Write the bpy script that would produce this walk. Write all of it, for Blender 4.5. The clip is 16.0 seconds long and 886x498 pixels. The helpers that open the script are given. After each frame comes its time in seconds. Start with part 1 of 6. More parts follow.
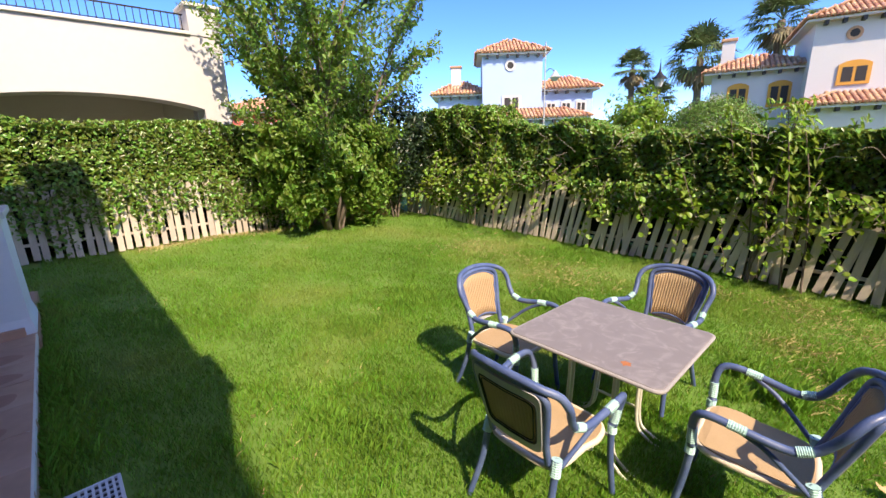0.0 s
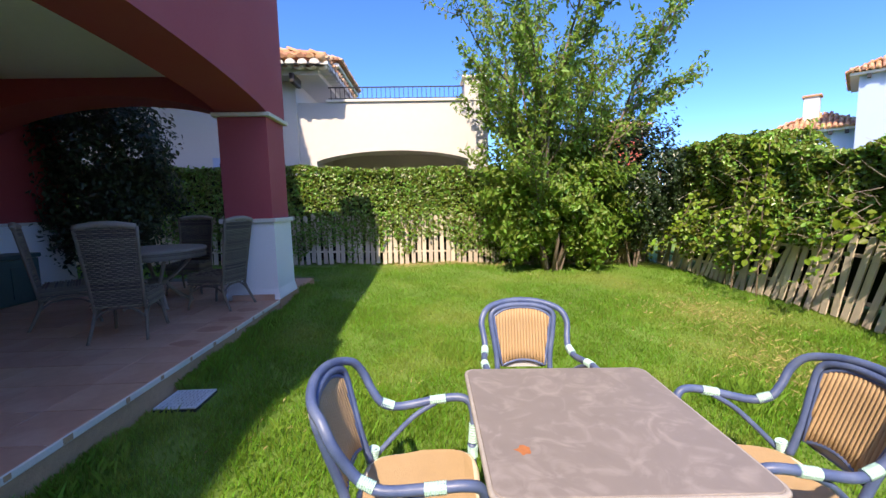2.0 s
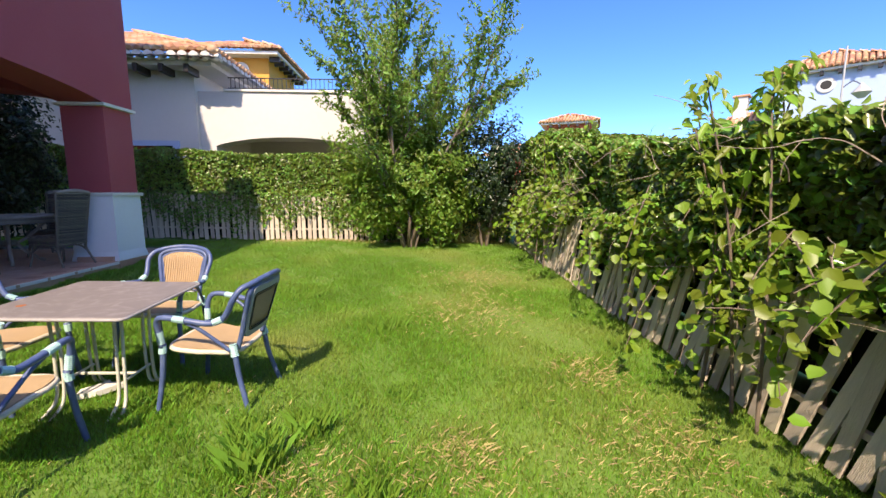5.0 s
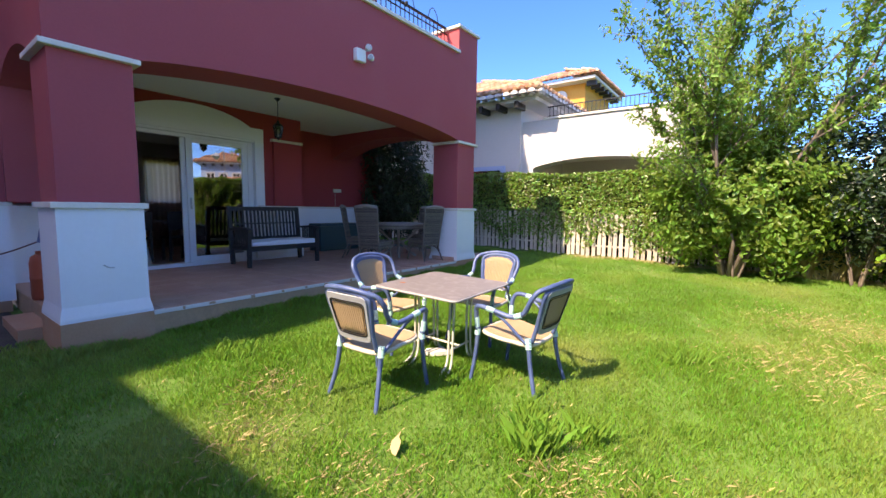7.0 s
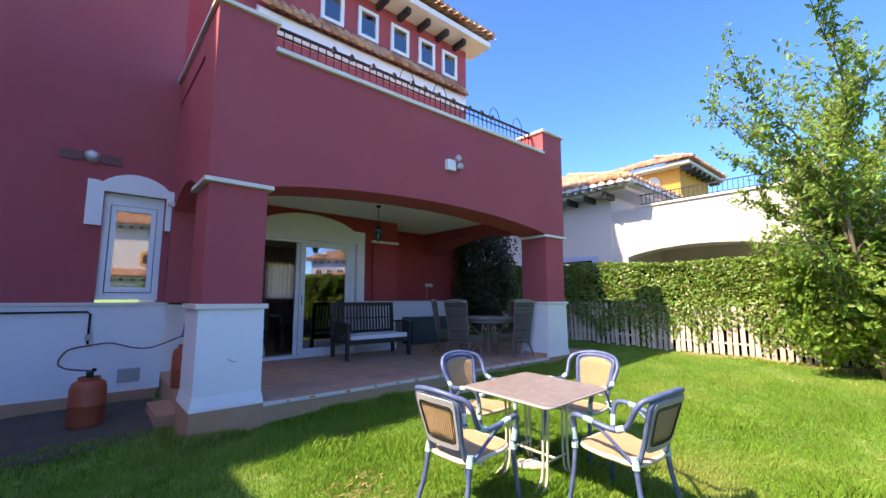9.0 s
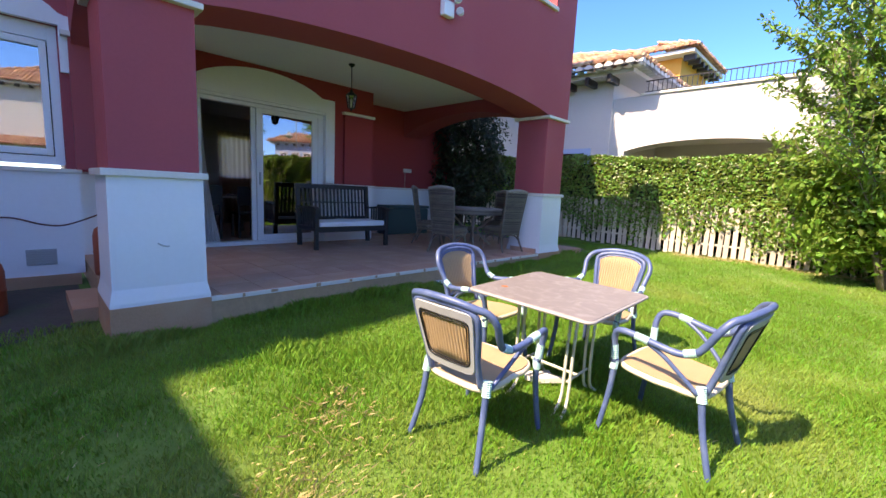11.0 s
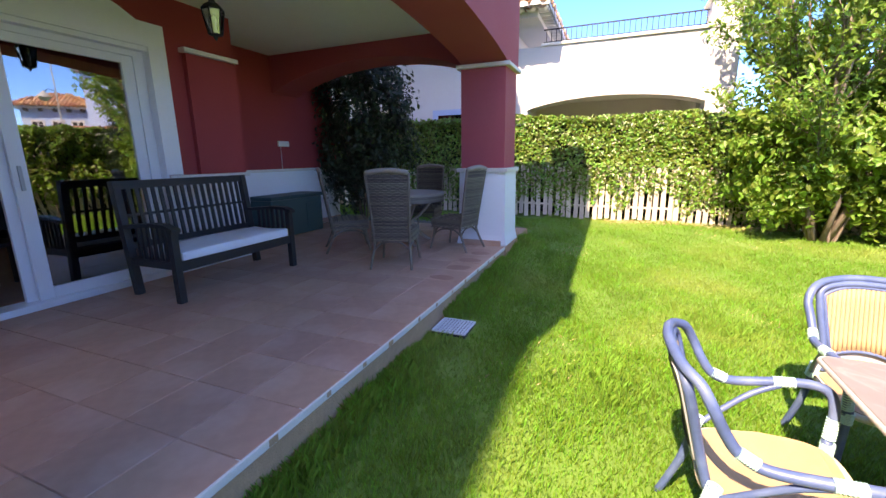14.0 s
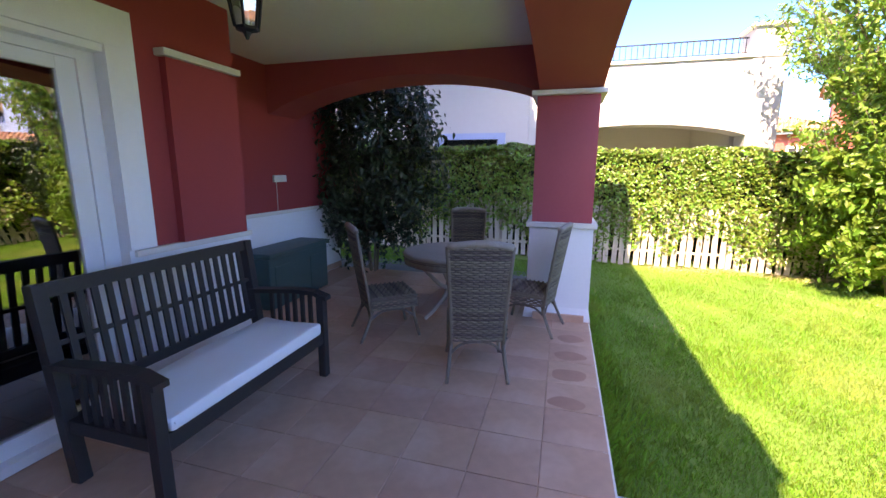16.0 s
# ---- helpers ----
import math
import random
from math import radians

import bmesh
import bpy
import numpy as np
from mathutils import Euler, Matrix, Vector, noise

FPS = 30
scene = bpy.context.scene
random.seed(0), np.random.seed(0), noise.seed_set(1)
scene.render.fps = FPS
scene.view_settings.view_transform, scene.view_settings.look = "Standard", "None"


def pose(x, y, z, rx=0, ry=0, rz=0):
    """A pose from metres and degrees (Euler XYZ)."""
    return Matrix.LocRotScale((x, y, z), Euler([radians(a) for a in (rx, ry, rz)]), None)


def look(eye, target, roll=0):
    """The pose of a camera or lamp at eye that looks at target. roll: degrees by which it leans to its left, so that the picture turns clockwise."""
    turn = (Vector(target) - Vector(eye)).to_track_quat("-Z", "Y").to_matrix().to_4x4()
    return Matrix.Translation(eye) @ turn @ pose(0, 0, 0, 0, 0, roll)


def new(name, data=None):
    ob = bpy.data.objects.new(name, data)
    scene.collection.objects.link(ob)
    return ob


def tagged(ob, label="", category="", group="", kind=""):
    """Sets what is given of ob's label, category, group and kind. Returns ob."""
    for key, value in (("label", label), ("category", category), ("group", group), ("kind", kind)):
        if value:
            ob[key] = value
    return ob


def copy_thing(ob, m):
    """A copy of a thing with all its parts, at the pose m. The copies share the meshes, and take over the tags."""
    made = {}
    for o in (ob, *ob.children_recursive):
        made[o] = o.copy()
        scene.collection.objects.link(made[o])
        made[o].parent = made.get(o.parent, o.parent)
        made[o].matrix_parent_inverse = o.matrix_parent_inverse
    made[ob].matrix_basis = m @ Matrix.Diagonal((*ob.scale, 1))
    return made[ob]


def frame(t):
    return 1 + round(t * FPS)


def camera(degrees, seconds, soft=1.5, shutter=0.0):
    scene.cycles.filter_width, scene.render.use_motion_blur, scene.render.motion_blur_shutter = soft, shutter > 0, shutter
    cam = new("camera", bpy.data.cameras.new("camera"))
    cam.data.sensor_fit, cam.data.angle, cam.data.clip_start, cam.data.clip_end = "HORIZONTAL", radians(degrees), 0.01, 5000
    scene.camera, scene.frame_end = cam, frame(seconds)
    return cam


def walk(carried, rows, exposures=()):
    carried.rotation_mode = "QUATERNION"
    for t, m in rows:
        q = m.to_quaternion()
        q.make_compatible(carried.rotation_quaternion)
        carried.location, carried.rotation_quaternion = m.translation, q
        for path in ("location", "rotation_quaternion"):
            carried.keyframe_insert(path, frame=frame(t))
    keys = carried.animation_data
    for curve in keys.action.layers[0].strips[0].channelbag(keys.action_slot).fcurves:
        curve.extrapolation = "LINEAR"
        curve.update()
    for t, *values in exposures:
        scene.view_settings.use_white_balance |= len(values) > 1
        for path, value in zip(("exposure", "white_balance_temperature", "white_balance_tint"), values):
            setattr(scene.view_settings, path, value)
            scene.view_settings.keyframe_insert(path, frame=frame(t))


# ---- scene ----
cam = camera(94.1, 16.0, shutter=0.0)
# seconds, eye (x, y, z), heading from +x, pitch, roll
PATH = [
    (0.00, 0.333, 0.514, 1.513, 46.90, -14.41, -1.8),
    (0.50, 0.681, 0.417, 1.344, 55.68, -12.30, -1.5),
    (1.00, 1.148, 0.277, 1.349, 68.17, -9.29, -1.0),
    (1.50, 1.560, 0.142, 1.275, 81.25, -6.92, -0.6),
    (2.00, 2.006, -0.008, 1.203, 88.13, -6.14, -1.3),
    (2.50, 2.565, -0.329, 1.223, 85.38, -6.69, -2.0),
    (3.00, 3.129, -0.647, 1.181, 78.34, -7.15, -2.2),
    (3.20, 3.373, -0.748, 1.165, 76.48, -7.15, -2.2),
    (3.62, 3.784, -0.942, 1.129, 73.11, -7.42, -2.3),
    (4.04, 4.148, -1.090, 1.099, 73.60, -7.50, -1.7),
    (4.46, 4.447, -1.201, 1.077, 77.37, -7.52, -0.9),
    (4.88, 4.661, -1.289, 1.064, 83.84, -7.60, -0.1),
    (5.30, 4.771, -1.363, 1.060, 92.46, -7.91, 0.3),
    (5.50, 4.857, -1.378, 1.051, 97.19, -7.96, 1.0),
    (6.00, 4.859, -1.416, 1.059, 108.33, -7.99, 1.6),
    (6.50, 4.816, -1.456, 1.057, 118.45, -7.33, 1.3),
    (7.00, 4.772, -1.469, 1.052, 126.52, -5.51, 0.7),
    (7.50, 4.784, -1.485, 1.079, 132.06, -2.49, 0.2),
    (8.00, 4.768, -1.488, 1.105, 135.14, 1.72, -0.2),
    (8.20, 4.773, -1.486, 1.106, 135.97, 3.61, -0.4),
    (8.62, 4.800, -1.495, 1.138, 137.95, 6.06, -0.4),
    (9.04, 4.832, -1.511, 1.132, 139.00, 6.85, 0.1),
    (9.46, 4.819, -1.506, 1.106, 139.17, 5.99, 0.7),
    (9.88, 4.712, -1.450, 1.085, 138.56, 3.51, 1.4),
    (10.30, 4.461, -1.315, 1.087, 137.21, -0.57, 1.9),
    (10.50, 4.343, -1.230, 1.053, 136.60, -3.24, 2.2),
    (11.00, 3.946, -1.029, 1.010, 134.53, -7.79, 2.7),
    (11.50, 3.558, -0.877, 1.049, 132.31, -9.67, 2.1),
    (12.00, 3.061, -0.791, 1.098, 128.95, -10.60, 1.0),
    (12.50, 2.633, -0.683, 1.120, 125.44, -11.54, 0.1),
    (13.00, 2.151, -0.547, 1.156, 120.96, -12.04, -0.6),
    (13.50, 1.770, -0.364, 1.231, 116.67, -12.59, -0.8),
    (14.00, 1.350, -0.103, 1.211, 112.42, -12.36, -0.8),
    (14.50, 0.926, 0.173, 1.257, 108.93, -11.89, -0.4),
    (15.00, 0.474, 0.388, 1.355, 106.46, -11.63, 0.1),
    (15.50, 0.069, 0.660, 1.394, 105.57, -10.98, 0.2),
    (16.00, -0.346, 0.921, 1.602, 106.10, -10.64, 0.4),
]


def view(x, y, z, heading, pitch, roll):
    """The pose of an eye that looks along a heading and pitch, in degrees."""
    h, p = radians(heading), radians(pitch)
    return look((x, y, z), (x + math.cos(h) * math.cos(p), y + math.sin(h) * math.cos(p), z + math.sin(p)), roll)


walk(cam, [(row[0], view(*row[1:])) for row in PATH],
     exposures=[(0.0, 2.2, 8300, 17), (1.5, 2.25, 8300, 18), (3.0, 2.15, 8300, 17), (5.5, 2.2, 8400, 18), (7.0, 2.65, 8500, 20), (8.0, 2.78, 8600, 21), (11.0, 2.82, 8700, 20), (12.5, 2.95, 8900, 20), (14.5, 3.35, 9400, 23), (16.0, 3.7, 9800, 25)])

# ---- light ----
SUN_AZIMUTH, SUN_ELEVATION = 256.2, 47.0      # heading of the sun from +x, height, degrees
world = bpy.data.worlds.new("sky")
scene.world = world
world.use_nodes = True
sky = world.node_tree.nodes.new("ShaderNodeTexSky")
sky.sky_type, sky.sun_disc = "NISHITA", False
sky.sun_elevation, sky.sun_rotation = radians(SUN_ELEVATION), radians(90 - SUN_AZIMUTH)
sky.air_density, sky.dust_density, sky.ozone_density = 0.42, 0.6, 6.0
deep = world.node_tree.nodes.new("ShaderNodeHueSaturation")      # clear deep-blue summer sky
deep.inputs["Hue"].default_value = 0.505
deep.inputs["Saturation"].default_value, deep.inputs["Value"].default_value = 1.2, 0.9
world.node_tree.links.new(sky.outputs[0], deep.inputs["Color"])
world.node_tree.links.new(deep.outputs[0], world.node_tree.nodes["Background"].inputs[0])
world.node_tree.nodes["Background"].inputs[1].default_value = 0.15
sun_data = bpy.data.lights.new("sun", "SUN")
sun_data.energy, sun_data.angle, sun_data.color = 1.65, radians(0.55), (1.0, 0.95, 0.86)
sun = new("sun", sun_data)
a, e = radians(SUN_AZIMUTH), radians(SUN_ELEVATION)
sun.matrix_basis = look((40 * math.cos(a) * math.cos(e), 40 * math.sin(a) * math.cos(e), 40 * math.sin(e)), (0, 0, 0))


# ---- materials ----
def material(name, colour, rough=0.7, metal=0.0, vary=0.12, grain=60.0, stain=1.5, stain_colour=None, stain_amount=0.0,
             bump=0.15, bump_scale=120.0, piece=0.0, island=0.0, spec=0.5, transmit=0.0, stretch=(1, 1, 1), warp=0.0):
    """Painted, mineral or plant surface with grain, broad stains and fine relief."""
    m = bpy.data.materials.new(name)
    m.use_nodes = True
    nt = m.node_tree
    nodes, link = nt.nodes, nt.links.new
    p = nodes["Principled BSDF"]
    p.inputs["Roughness"].default_value, p.inputs["Metallic"].default_value = rough, metal
    p.inputs["Specular IOR Level"].default_value = spec
    co = nodes.new("ShaderNodeTexCoord")
    mp = nodes.new("ShaderNodeMapping")
    mp.inputs["Scale"].default_value = stretch
    link(co.outputs["Object"], mp.inputs["Vector"])
    n1 = nodes.new("ShaderNodeTexNoise")
    n1.inputs["Scale"].default_value, n1.inputs["Detail"].default_value = grain, 4
    n2 = nodes.new("ShaderNodeTexNoise")
    n2.inputs["Scale"].default_value, n2.inputs["Detail"].default_value = stain, 5
    n2.inputs["Distortion"].default_value = warp
    for n in (n1, n2):
        link(mp.outputs[0], n.inputs["Vector"])
    hsv = nodes.new("ShaderNodeHueSaturation")
    hsv.inputs["Color"].default_value = (*colour, 1)
    total = nodes.new("ShaderNodeMath")
    total.operation = "MULTIPLY_ADD"
    link(n1.outputs["Fac"], total.inputs[0])
    total.inputs[1].default_value, total.inputs[2].default_value = 2 * vary, 1 - vary
    second = nodes.new("ShaderNodeMath")
    second.operation = "MULTIPLY_ADD"
    link(n2.outputs["Fac"], second.inputs[0])
    second.inputs[1].default_value = 2 * vary
    second.inputs[2].default_value = -vary
    add = nodes.new("ShaderNodeMath")
    link(total.outputs[0], add.inputs[0])
    link(second.outputs[0], add.inputs[1])
    value = add
    if piece or island:
        if piece:
            info, out = nodes.new("ShaderNodeObjectInfo"), "Random"
        else:
            info, out = nodes.new("ShaderNodeNewGeometry"), "Random Per Island"
        amount = piece or island
        third = nodes.new("ShaderNodeMath")
        third.operation = "MULTIPLY_ADD"
        link(info.outputs[out], third.inputs[0])
        third.inputs[1].default_value, third.inputs[2].default_value = 2 * amount, -amount
        plus = nodes.new("ShaderNodeMath")
        link(add.outputs[0], plus.inputs[0])
        link(third.outputs[0], plus.inputs[1])
        value = plus
        hue = nodes.new("ShaderNodeMath")
        hue.operation = "MULTIPLY_ADD"
        link(info.outputs[out], hue.inputs[0])
        hue.inputs[1].default_value, hue.inputs[2].default_value = 0.05 * amount / 0.3, 0.5 - 0.025 * amount / 0.3
        link(hue.outputs[0], hsv.inputs["Hue"])
    link(value.outputs[0], hsv.inputs["Value"])
    colour_out = hsv.outputs[0]
    if stain_amount:
        ramp = nodes.new("ShaderNodeMapRange")
        ramp.inputs["From Min"].default_value, ramp.inputs["From Max"].default_value = 0.5, 0.72
        ramp.inputs["To Max"].default_value = stain_amount
        link(n2.outputs["Fac"], ramp.inputs["Value"])
        mix = nodes.new("ShaderNodeMix")
        mix.data_type = "RGBA"
        link(ramp.outputs[0], mix.inputs["Factor"])
        link(colour_out, mix.inputs["A"])
        mix.inputs["B"].default_value = (*stain_colour, 1)
        colour_out = mix.outputs["Result"]
    link(colour_out, p.inputs["Base Color"])
    if bump:
        n3 = nodes.new("ShaderNodeTexNoise")
        n3.inputs["Scale"].default_value, n3.inputs["Detail"].default_value = bump_scale, 3
        link(mp.outputs[0], n3.inputs["Vector"])
        b = nodes.new("ShaderNodeBump")
        b.inputs["Strength"].default_value, b.inputs["Distance"].default_value = bump, 0.01
        link(n3.outputs["Fac"], b.inputs["Height"])
        link(b.outputs[0], p.inputs["Normal"])
    if transmit:
        t = nodes.new("ShaderNodeBsdfTranslucent")
        link(colour_out, t.inputs["Color"])
        mx = nodes.new("ShaderNodeMixShader")
        mx.inputs[0].default_value = transmit
        link(p.outputs[0], mx.inputs[1])
        link(t.outputs[0], mx.inputs[2])
        link(mx.outputs[0], nodes["Material Output"].inputs["Surface"])
    return m


def glass(name, tint=(0.85, 0.9, 0.9)):
    m = bpy.data.materials.new(name)
    m.use_nodes = True
    nt = m.node_tree
    nt.nodes.remove(nt.nodes["Principled BSDF"])
    clear, gloss = nt.nodes.new("ShaderNodeBsdfTransparent"), nt.nodes.new("ShaderNodeBsdfGlossy")
    clear.inputs[0].default_value = (*tint, 1)
    gloss.inputs["Roughness"].default_value = 0.015
    fresnel = nt.nodes.new("ShaderNodeFresnel")
    fresnel.inputs[0].default_value = 3.6
    mix = nt.nodes.new("ShaderNodeMixShader")
    for a, b in ((fresnel.outputs[0], mix.inputs[0]), (clear.outputs[0], mix.inputs[1]), (gloss.outputs[0], mix.inputs[2]),
                 (mix.outputs[0], nt.nodes["Material Output"].inputs["Surface"])):
        nt.links.new(a, b)
    return m


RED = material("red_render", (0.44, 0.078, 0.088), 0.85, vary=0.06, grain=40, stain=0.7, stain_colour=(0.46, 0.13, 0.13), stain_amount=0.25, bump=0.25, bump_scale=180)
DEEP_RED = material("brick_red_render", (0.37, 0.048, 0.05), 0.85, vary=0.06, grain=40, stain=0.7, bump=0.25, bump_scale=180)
WHITE = material("white_render", (0.83, 0.84, 0.84), 0.8, vary=0.03, grain=30, stain=0.9, stain_colour=(0.66, 0.66, 0.63), stain_amount=0.2, bump=0.2, bump_scale=160)
CREAM = material("cream_ceiling_paint", (0.87, 0.85, 0.78), 0.85, vary=0.03, grain=20, bump=0.1)
STONE = material("cream_cast_stone", (0.72, 0.68, 0.60), 0.75, vary=0.08, grain=50, stain=3, bump=0.2)
PLINTH = material("brown_plinth_render", (0.52, 0.275, 0.16), 0.9, vary=0.12, stain=2.5, stain_colour=(0.48, 0.33, 0.22), stain_amount=0.6, bump=0.3)
RISER = material("weathered_concrete_edge", (0.52, 0.31, 0.18), 0.9, vary=0.18, grain=25, stain=3, stain_colour=(0.36, 0.22, 0.13), stain_amount=0.6, bump=0.5)
TERRACOTTA = material("terracotta_tile", (0.53, 0.295, 0.20), 0.55, vary=0.13, grain=14, stain=1.7, stain_colour=(0.62, 0.40, 0.31), stain_amount=0.6, bump=0.12, piece=0.05)
DAMP = material("damp_terracotta", (0.42, 0.20, 0.135), 0.55, vary=0.12, grain=14, stain=6, bump=0.1)
DIRT = material("dark_bare_soil", (0.085, 0.07, 0.055), 0.95, vary=0.3, grain=25, stain=3, stain_colour=(0.07, 0.10, 0.03), stain_amount=0.5, bump=0.8, bump_scale=30)
GROUT = material("mortar_joint", (0.50, 0.29, 0.20), 0.9, vary=0.1, stain=3, bump=0.3)
PVC = material("white_plastic_frame", (0.80, 0.81, 0.81), 0.35, vary=0.02, bump=0)
GLASS = glass("window_glass")
BLACK_IRON = material("black_iron", (0.025, 0.025, 0.028), 0.5, 0.6, vary=0.2, bump=0.1)
DARK_WOOD = material("dark_stained_wood", (0.022, 0.019, 0.02), 0.5, vary=0.3, grain=30, stretch=(1, 1, 6), bump=0.15)
CUSHION = material("white_cushion_cloth", (0.80, 0.80, 0.82), 0.95, vary=0.03, grain=300, stain=6, bump=0.3, bump_scale=400)
WICKER = material("grey_brown_wicker", (0.17, 0.13, 0.10), 0.7, vary=0.3, grain=120, stain=5, bump=0.3, island=0.4)
WICKER_LEG = material("weathered_cane", (0.33, 0.27, 0.22), 0.7, vary=0.25, grain=80, bump=0.2)
CHEST_GREEN = material("dark_green_plastic", (0.022, 0.072, 0.075), 0.5, vary=0.1, grain=30, bump=0.15)
BLUE_TUBE = material("blue_painted_cane", (0.07, 0.11, 0.235), 0.42, vary=0.15, grain=60, stain=8, stain_colour=(0.16, 0.21, 0.32), stain_amount=0.5, bump=0.1)
MINT = material("mint_binding_cord", (0.40, 0.64, 0.60), 0.7, vary=0.1, grain=200, bump=0.3, stretch=(1, 1, 4))
RATTAN = material("tan_rattan_weave", (0.44, 0.30, 0.165), 0.75, vary=0.12, grain=150, stain=7, bump=0.4, bump_scale=300)
RATTAN_EDGE = material("pale_frayed_rattan", (0.66, 0.58, 0.45), 0.85, vary=0.2, grain=200, bump=0.4)
BACK_SHELL = material("pale_grey_plastic", (0.36, 0.37, 0.385), 0.5, vary=0.1, bump=0.05)
TABLE_TOP = material("grey_marbled_laminate", (0.22, 0.193, 0.18), 0.42, vary=0.10, grain=9, stain=7, stain_colour=(0.37, 0.33, 0.31), stain_amount=0.5, bump=0.02, warp=2.2)
TABLE_RIM = material("worn_white_rim", (0.36, 0.335, 0.315), 0.6, vary=0.2, grain=50, bump=0.2)
TABLE_LEG = material("cream_painted_iron", (0.60, 0.58, 0.47), 0.5, vary=0.1, grain=40, bump=0.1)
RUST = material("rust_stain", (0.42, 0.15, 0.055), 0.7, vary=0.3, grain=60, bump=0)
PICKET = material("weathered_picket_wood", (0.56, 0.48, 0.39), 0.9, vary=0.2, grain=20, stain=3, stain_colour=(0.34, 0.27, 0.20), stain_amount=0.5, bump=0.4, bump_scale=60, piece=0.14, stretch=(3, 3, 0.5))
SOIL = material("lawn_soil", (0.11, 0.21, 0.03), 0.95, vary=0.3, grain=30, stain=0.6, stain_colour=(0.16, 0.15, 0.045), stain_amount=0.5, bump=0.6, bump_scale=40)
FAR_GROUND = material("dry_ground", (0.20, 0.18, 0.10), 0.95, vary=0.2, grain=2, stain=0.2, bump=0.2)
GRASS = material("grass_blades", (0.165, 0.335, 0.035), 0.55, vary=0.28, grain=2.6, stain=0.62, stain_colour=(0.34, 0.39, 0.10), stain_amount=0.9, bump=0, island=0.34, transmit=0.42)
TUFT = material("coarse_grass", (0.19, 0.36, 0.05), 0.5, vary=0.15, island=0.2, bump=0, transmit=0.4)
STRAW = material("dry_straw", (0.50, 0.40, 0.19), 0.8, vary=0.2, bump=0, island=0.2, transmit=0.2)
HEDGE = material("hedge_leaf", (0.15, 0.24, 0.038), 0.3, vary=0.25, grain=4, stain=1.2, bump=0, island=0.6, transmit=0.3)
VINE = material("vine_leaf", (0.21, 0.33, 0.035), 0.42, vary=0.2, grain=3, stain=1.0, bump=0, island=0.34, transmit=0.45)
GLOSSY_LEAF = material("glossy_hedge_leaf", (0.17, 0.27, 0.045), 0.27, vary=0.25, grain=3, stain=1.0, bump=0, island=0.62, transmit=0.35)
TREE_LEAF = material("tree_leaf", (0.20, 0.33, 0.055), 0.4, vary=0.2, grain=3, bump=0, island=0.35, transmit=0.52)
BUSH_LEAF = material("dark_shrub_leaf", (0.028, 0.055, 0.022), 0.32, vary=0.2, grain=3, bump=0, island=0.3, transmit=0.18)
# shade deep inside the hedges, painted as near-black
HEDGE_SHADE = material("hedge_inner_shade", (0.012, 0.02, 0.008), 0.95, vary=0.3, grain=8, bump=0.8, bump_scale=12)
BARK = material("grey_brown_bark", (0.17, 0.13, 0.10), 0.9, vary=0.3, grain=30, stain=4, bump=0.7, bump_scale=40, stretch=(1, 1, 0.3))
ROOF = material("clay_roof_tile", (0.50, 0.26, 0.145), 0.85, vary=0.18, grain=8, stain=1.6, stain_colour=(0.62, 0.47, 0.33), stain_amount=0.7, bump=0.3, island=0.2)
BLUE_WALL = material("pale_blue_render", (0.36, 0.47, 0.66), 0.85, vary=0.04, grain=10, stain=0.5, bump=0.1)
FAR_WHITE = material("far_white_render", (0.57, 0.56, 0.54), 0.85, vary=0.03, grain=10, stain=0.5, bump=0.1)
OCHRE = material("ochre_paint", (0.62, 0.295, 0.05), 0.8, vary=0.06, grain=10, bump=0.1)
FAR_RED = material("far_red_render", (0.48, 0.11, 0.08), 0.85, vary=0.05, grain=10, bump=0.1)
DEAD_FROND = material("dead_palm_frond", (0.24, 0.19, 0.11), 0.8, vary=0.2, grain=2, bump=0, island=0.3, transmit=0.2)
PALM_LEAF = material("palm_frond", (0.11, 0.155, 0.055), 0.5, vary=0.2, grain=2, bump=0, island=0.3, transmit=0.2)
GAS_ORANGE = material("orange_gas_paint", (0.42, 0.085, 0.035), 0.5, vary=0.15, grain=40, stain=4, stain_colour=(0.25, 0.06, 0.03), stain_amount=0.5, bump=0.1)
HOSE = material("brown_rubber_hose", (0.16, 0.04, 0.035), 0.5, vary=0.1, bump=0)
GREY_PLASTIC = material("grey_plastic", (0.42, 0.42, 0.41), 0.5, vary=0.08, bump=0)
DRAIN = material("white_drain_plastic", (0.62, 0.66, 0.70), 0.5, vary=0.1, grain=60, bump=0.1)
# near-black for unlit space: behind glass, in far panes, inside the drain
UNLIT_BLACK = material("unlit_interior_black", (0.03, 0.028, 0.028), 0.8, vary=0.1, bump=0)
INDOOR = material("indoor_wall", (0.5, 0.45, 0.41), 0.8, vary=0.05, bump=0)
CURTAIN = material("curtain_cloth", (0.42, 0.31, 0.26), 0.9, vary=0.1, grain=90, bump=0.2, stretch=(1, 8, 0.3), transmit=0.6)
NET = material("white_net_cloth", (0.78, 0.77, 0.75), 0.9, vary=0.05, grain=90, bump=0.2, stretch=(1, 8, 0.3), transmit=0.4)
DRY_LEAF = material("dry_brown_leaf", (0.50, 0.34, 0.17), 0.8, vary=0.2, bump=0.2)
GRAVEL = material("dark_gravel", (0.17, 0.15, 0.12), 0.9, vary=0.3, grain=25, bump=0.8, bump_scale=30)
LAMP_GLASS = glass("lantern_glass", (0.9, 0.9, 0.88))


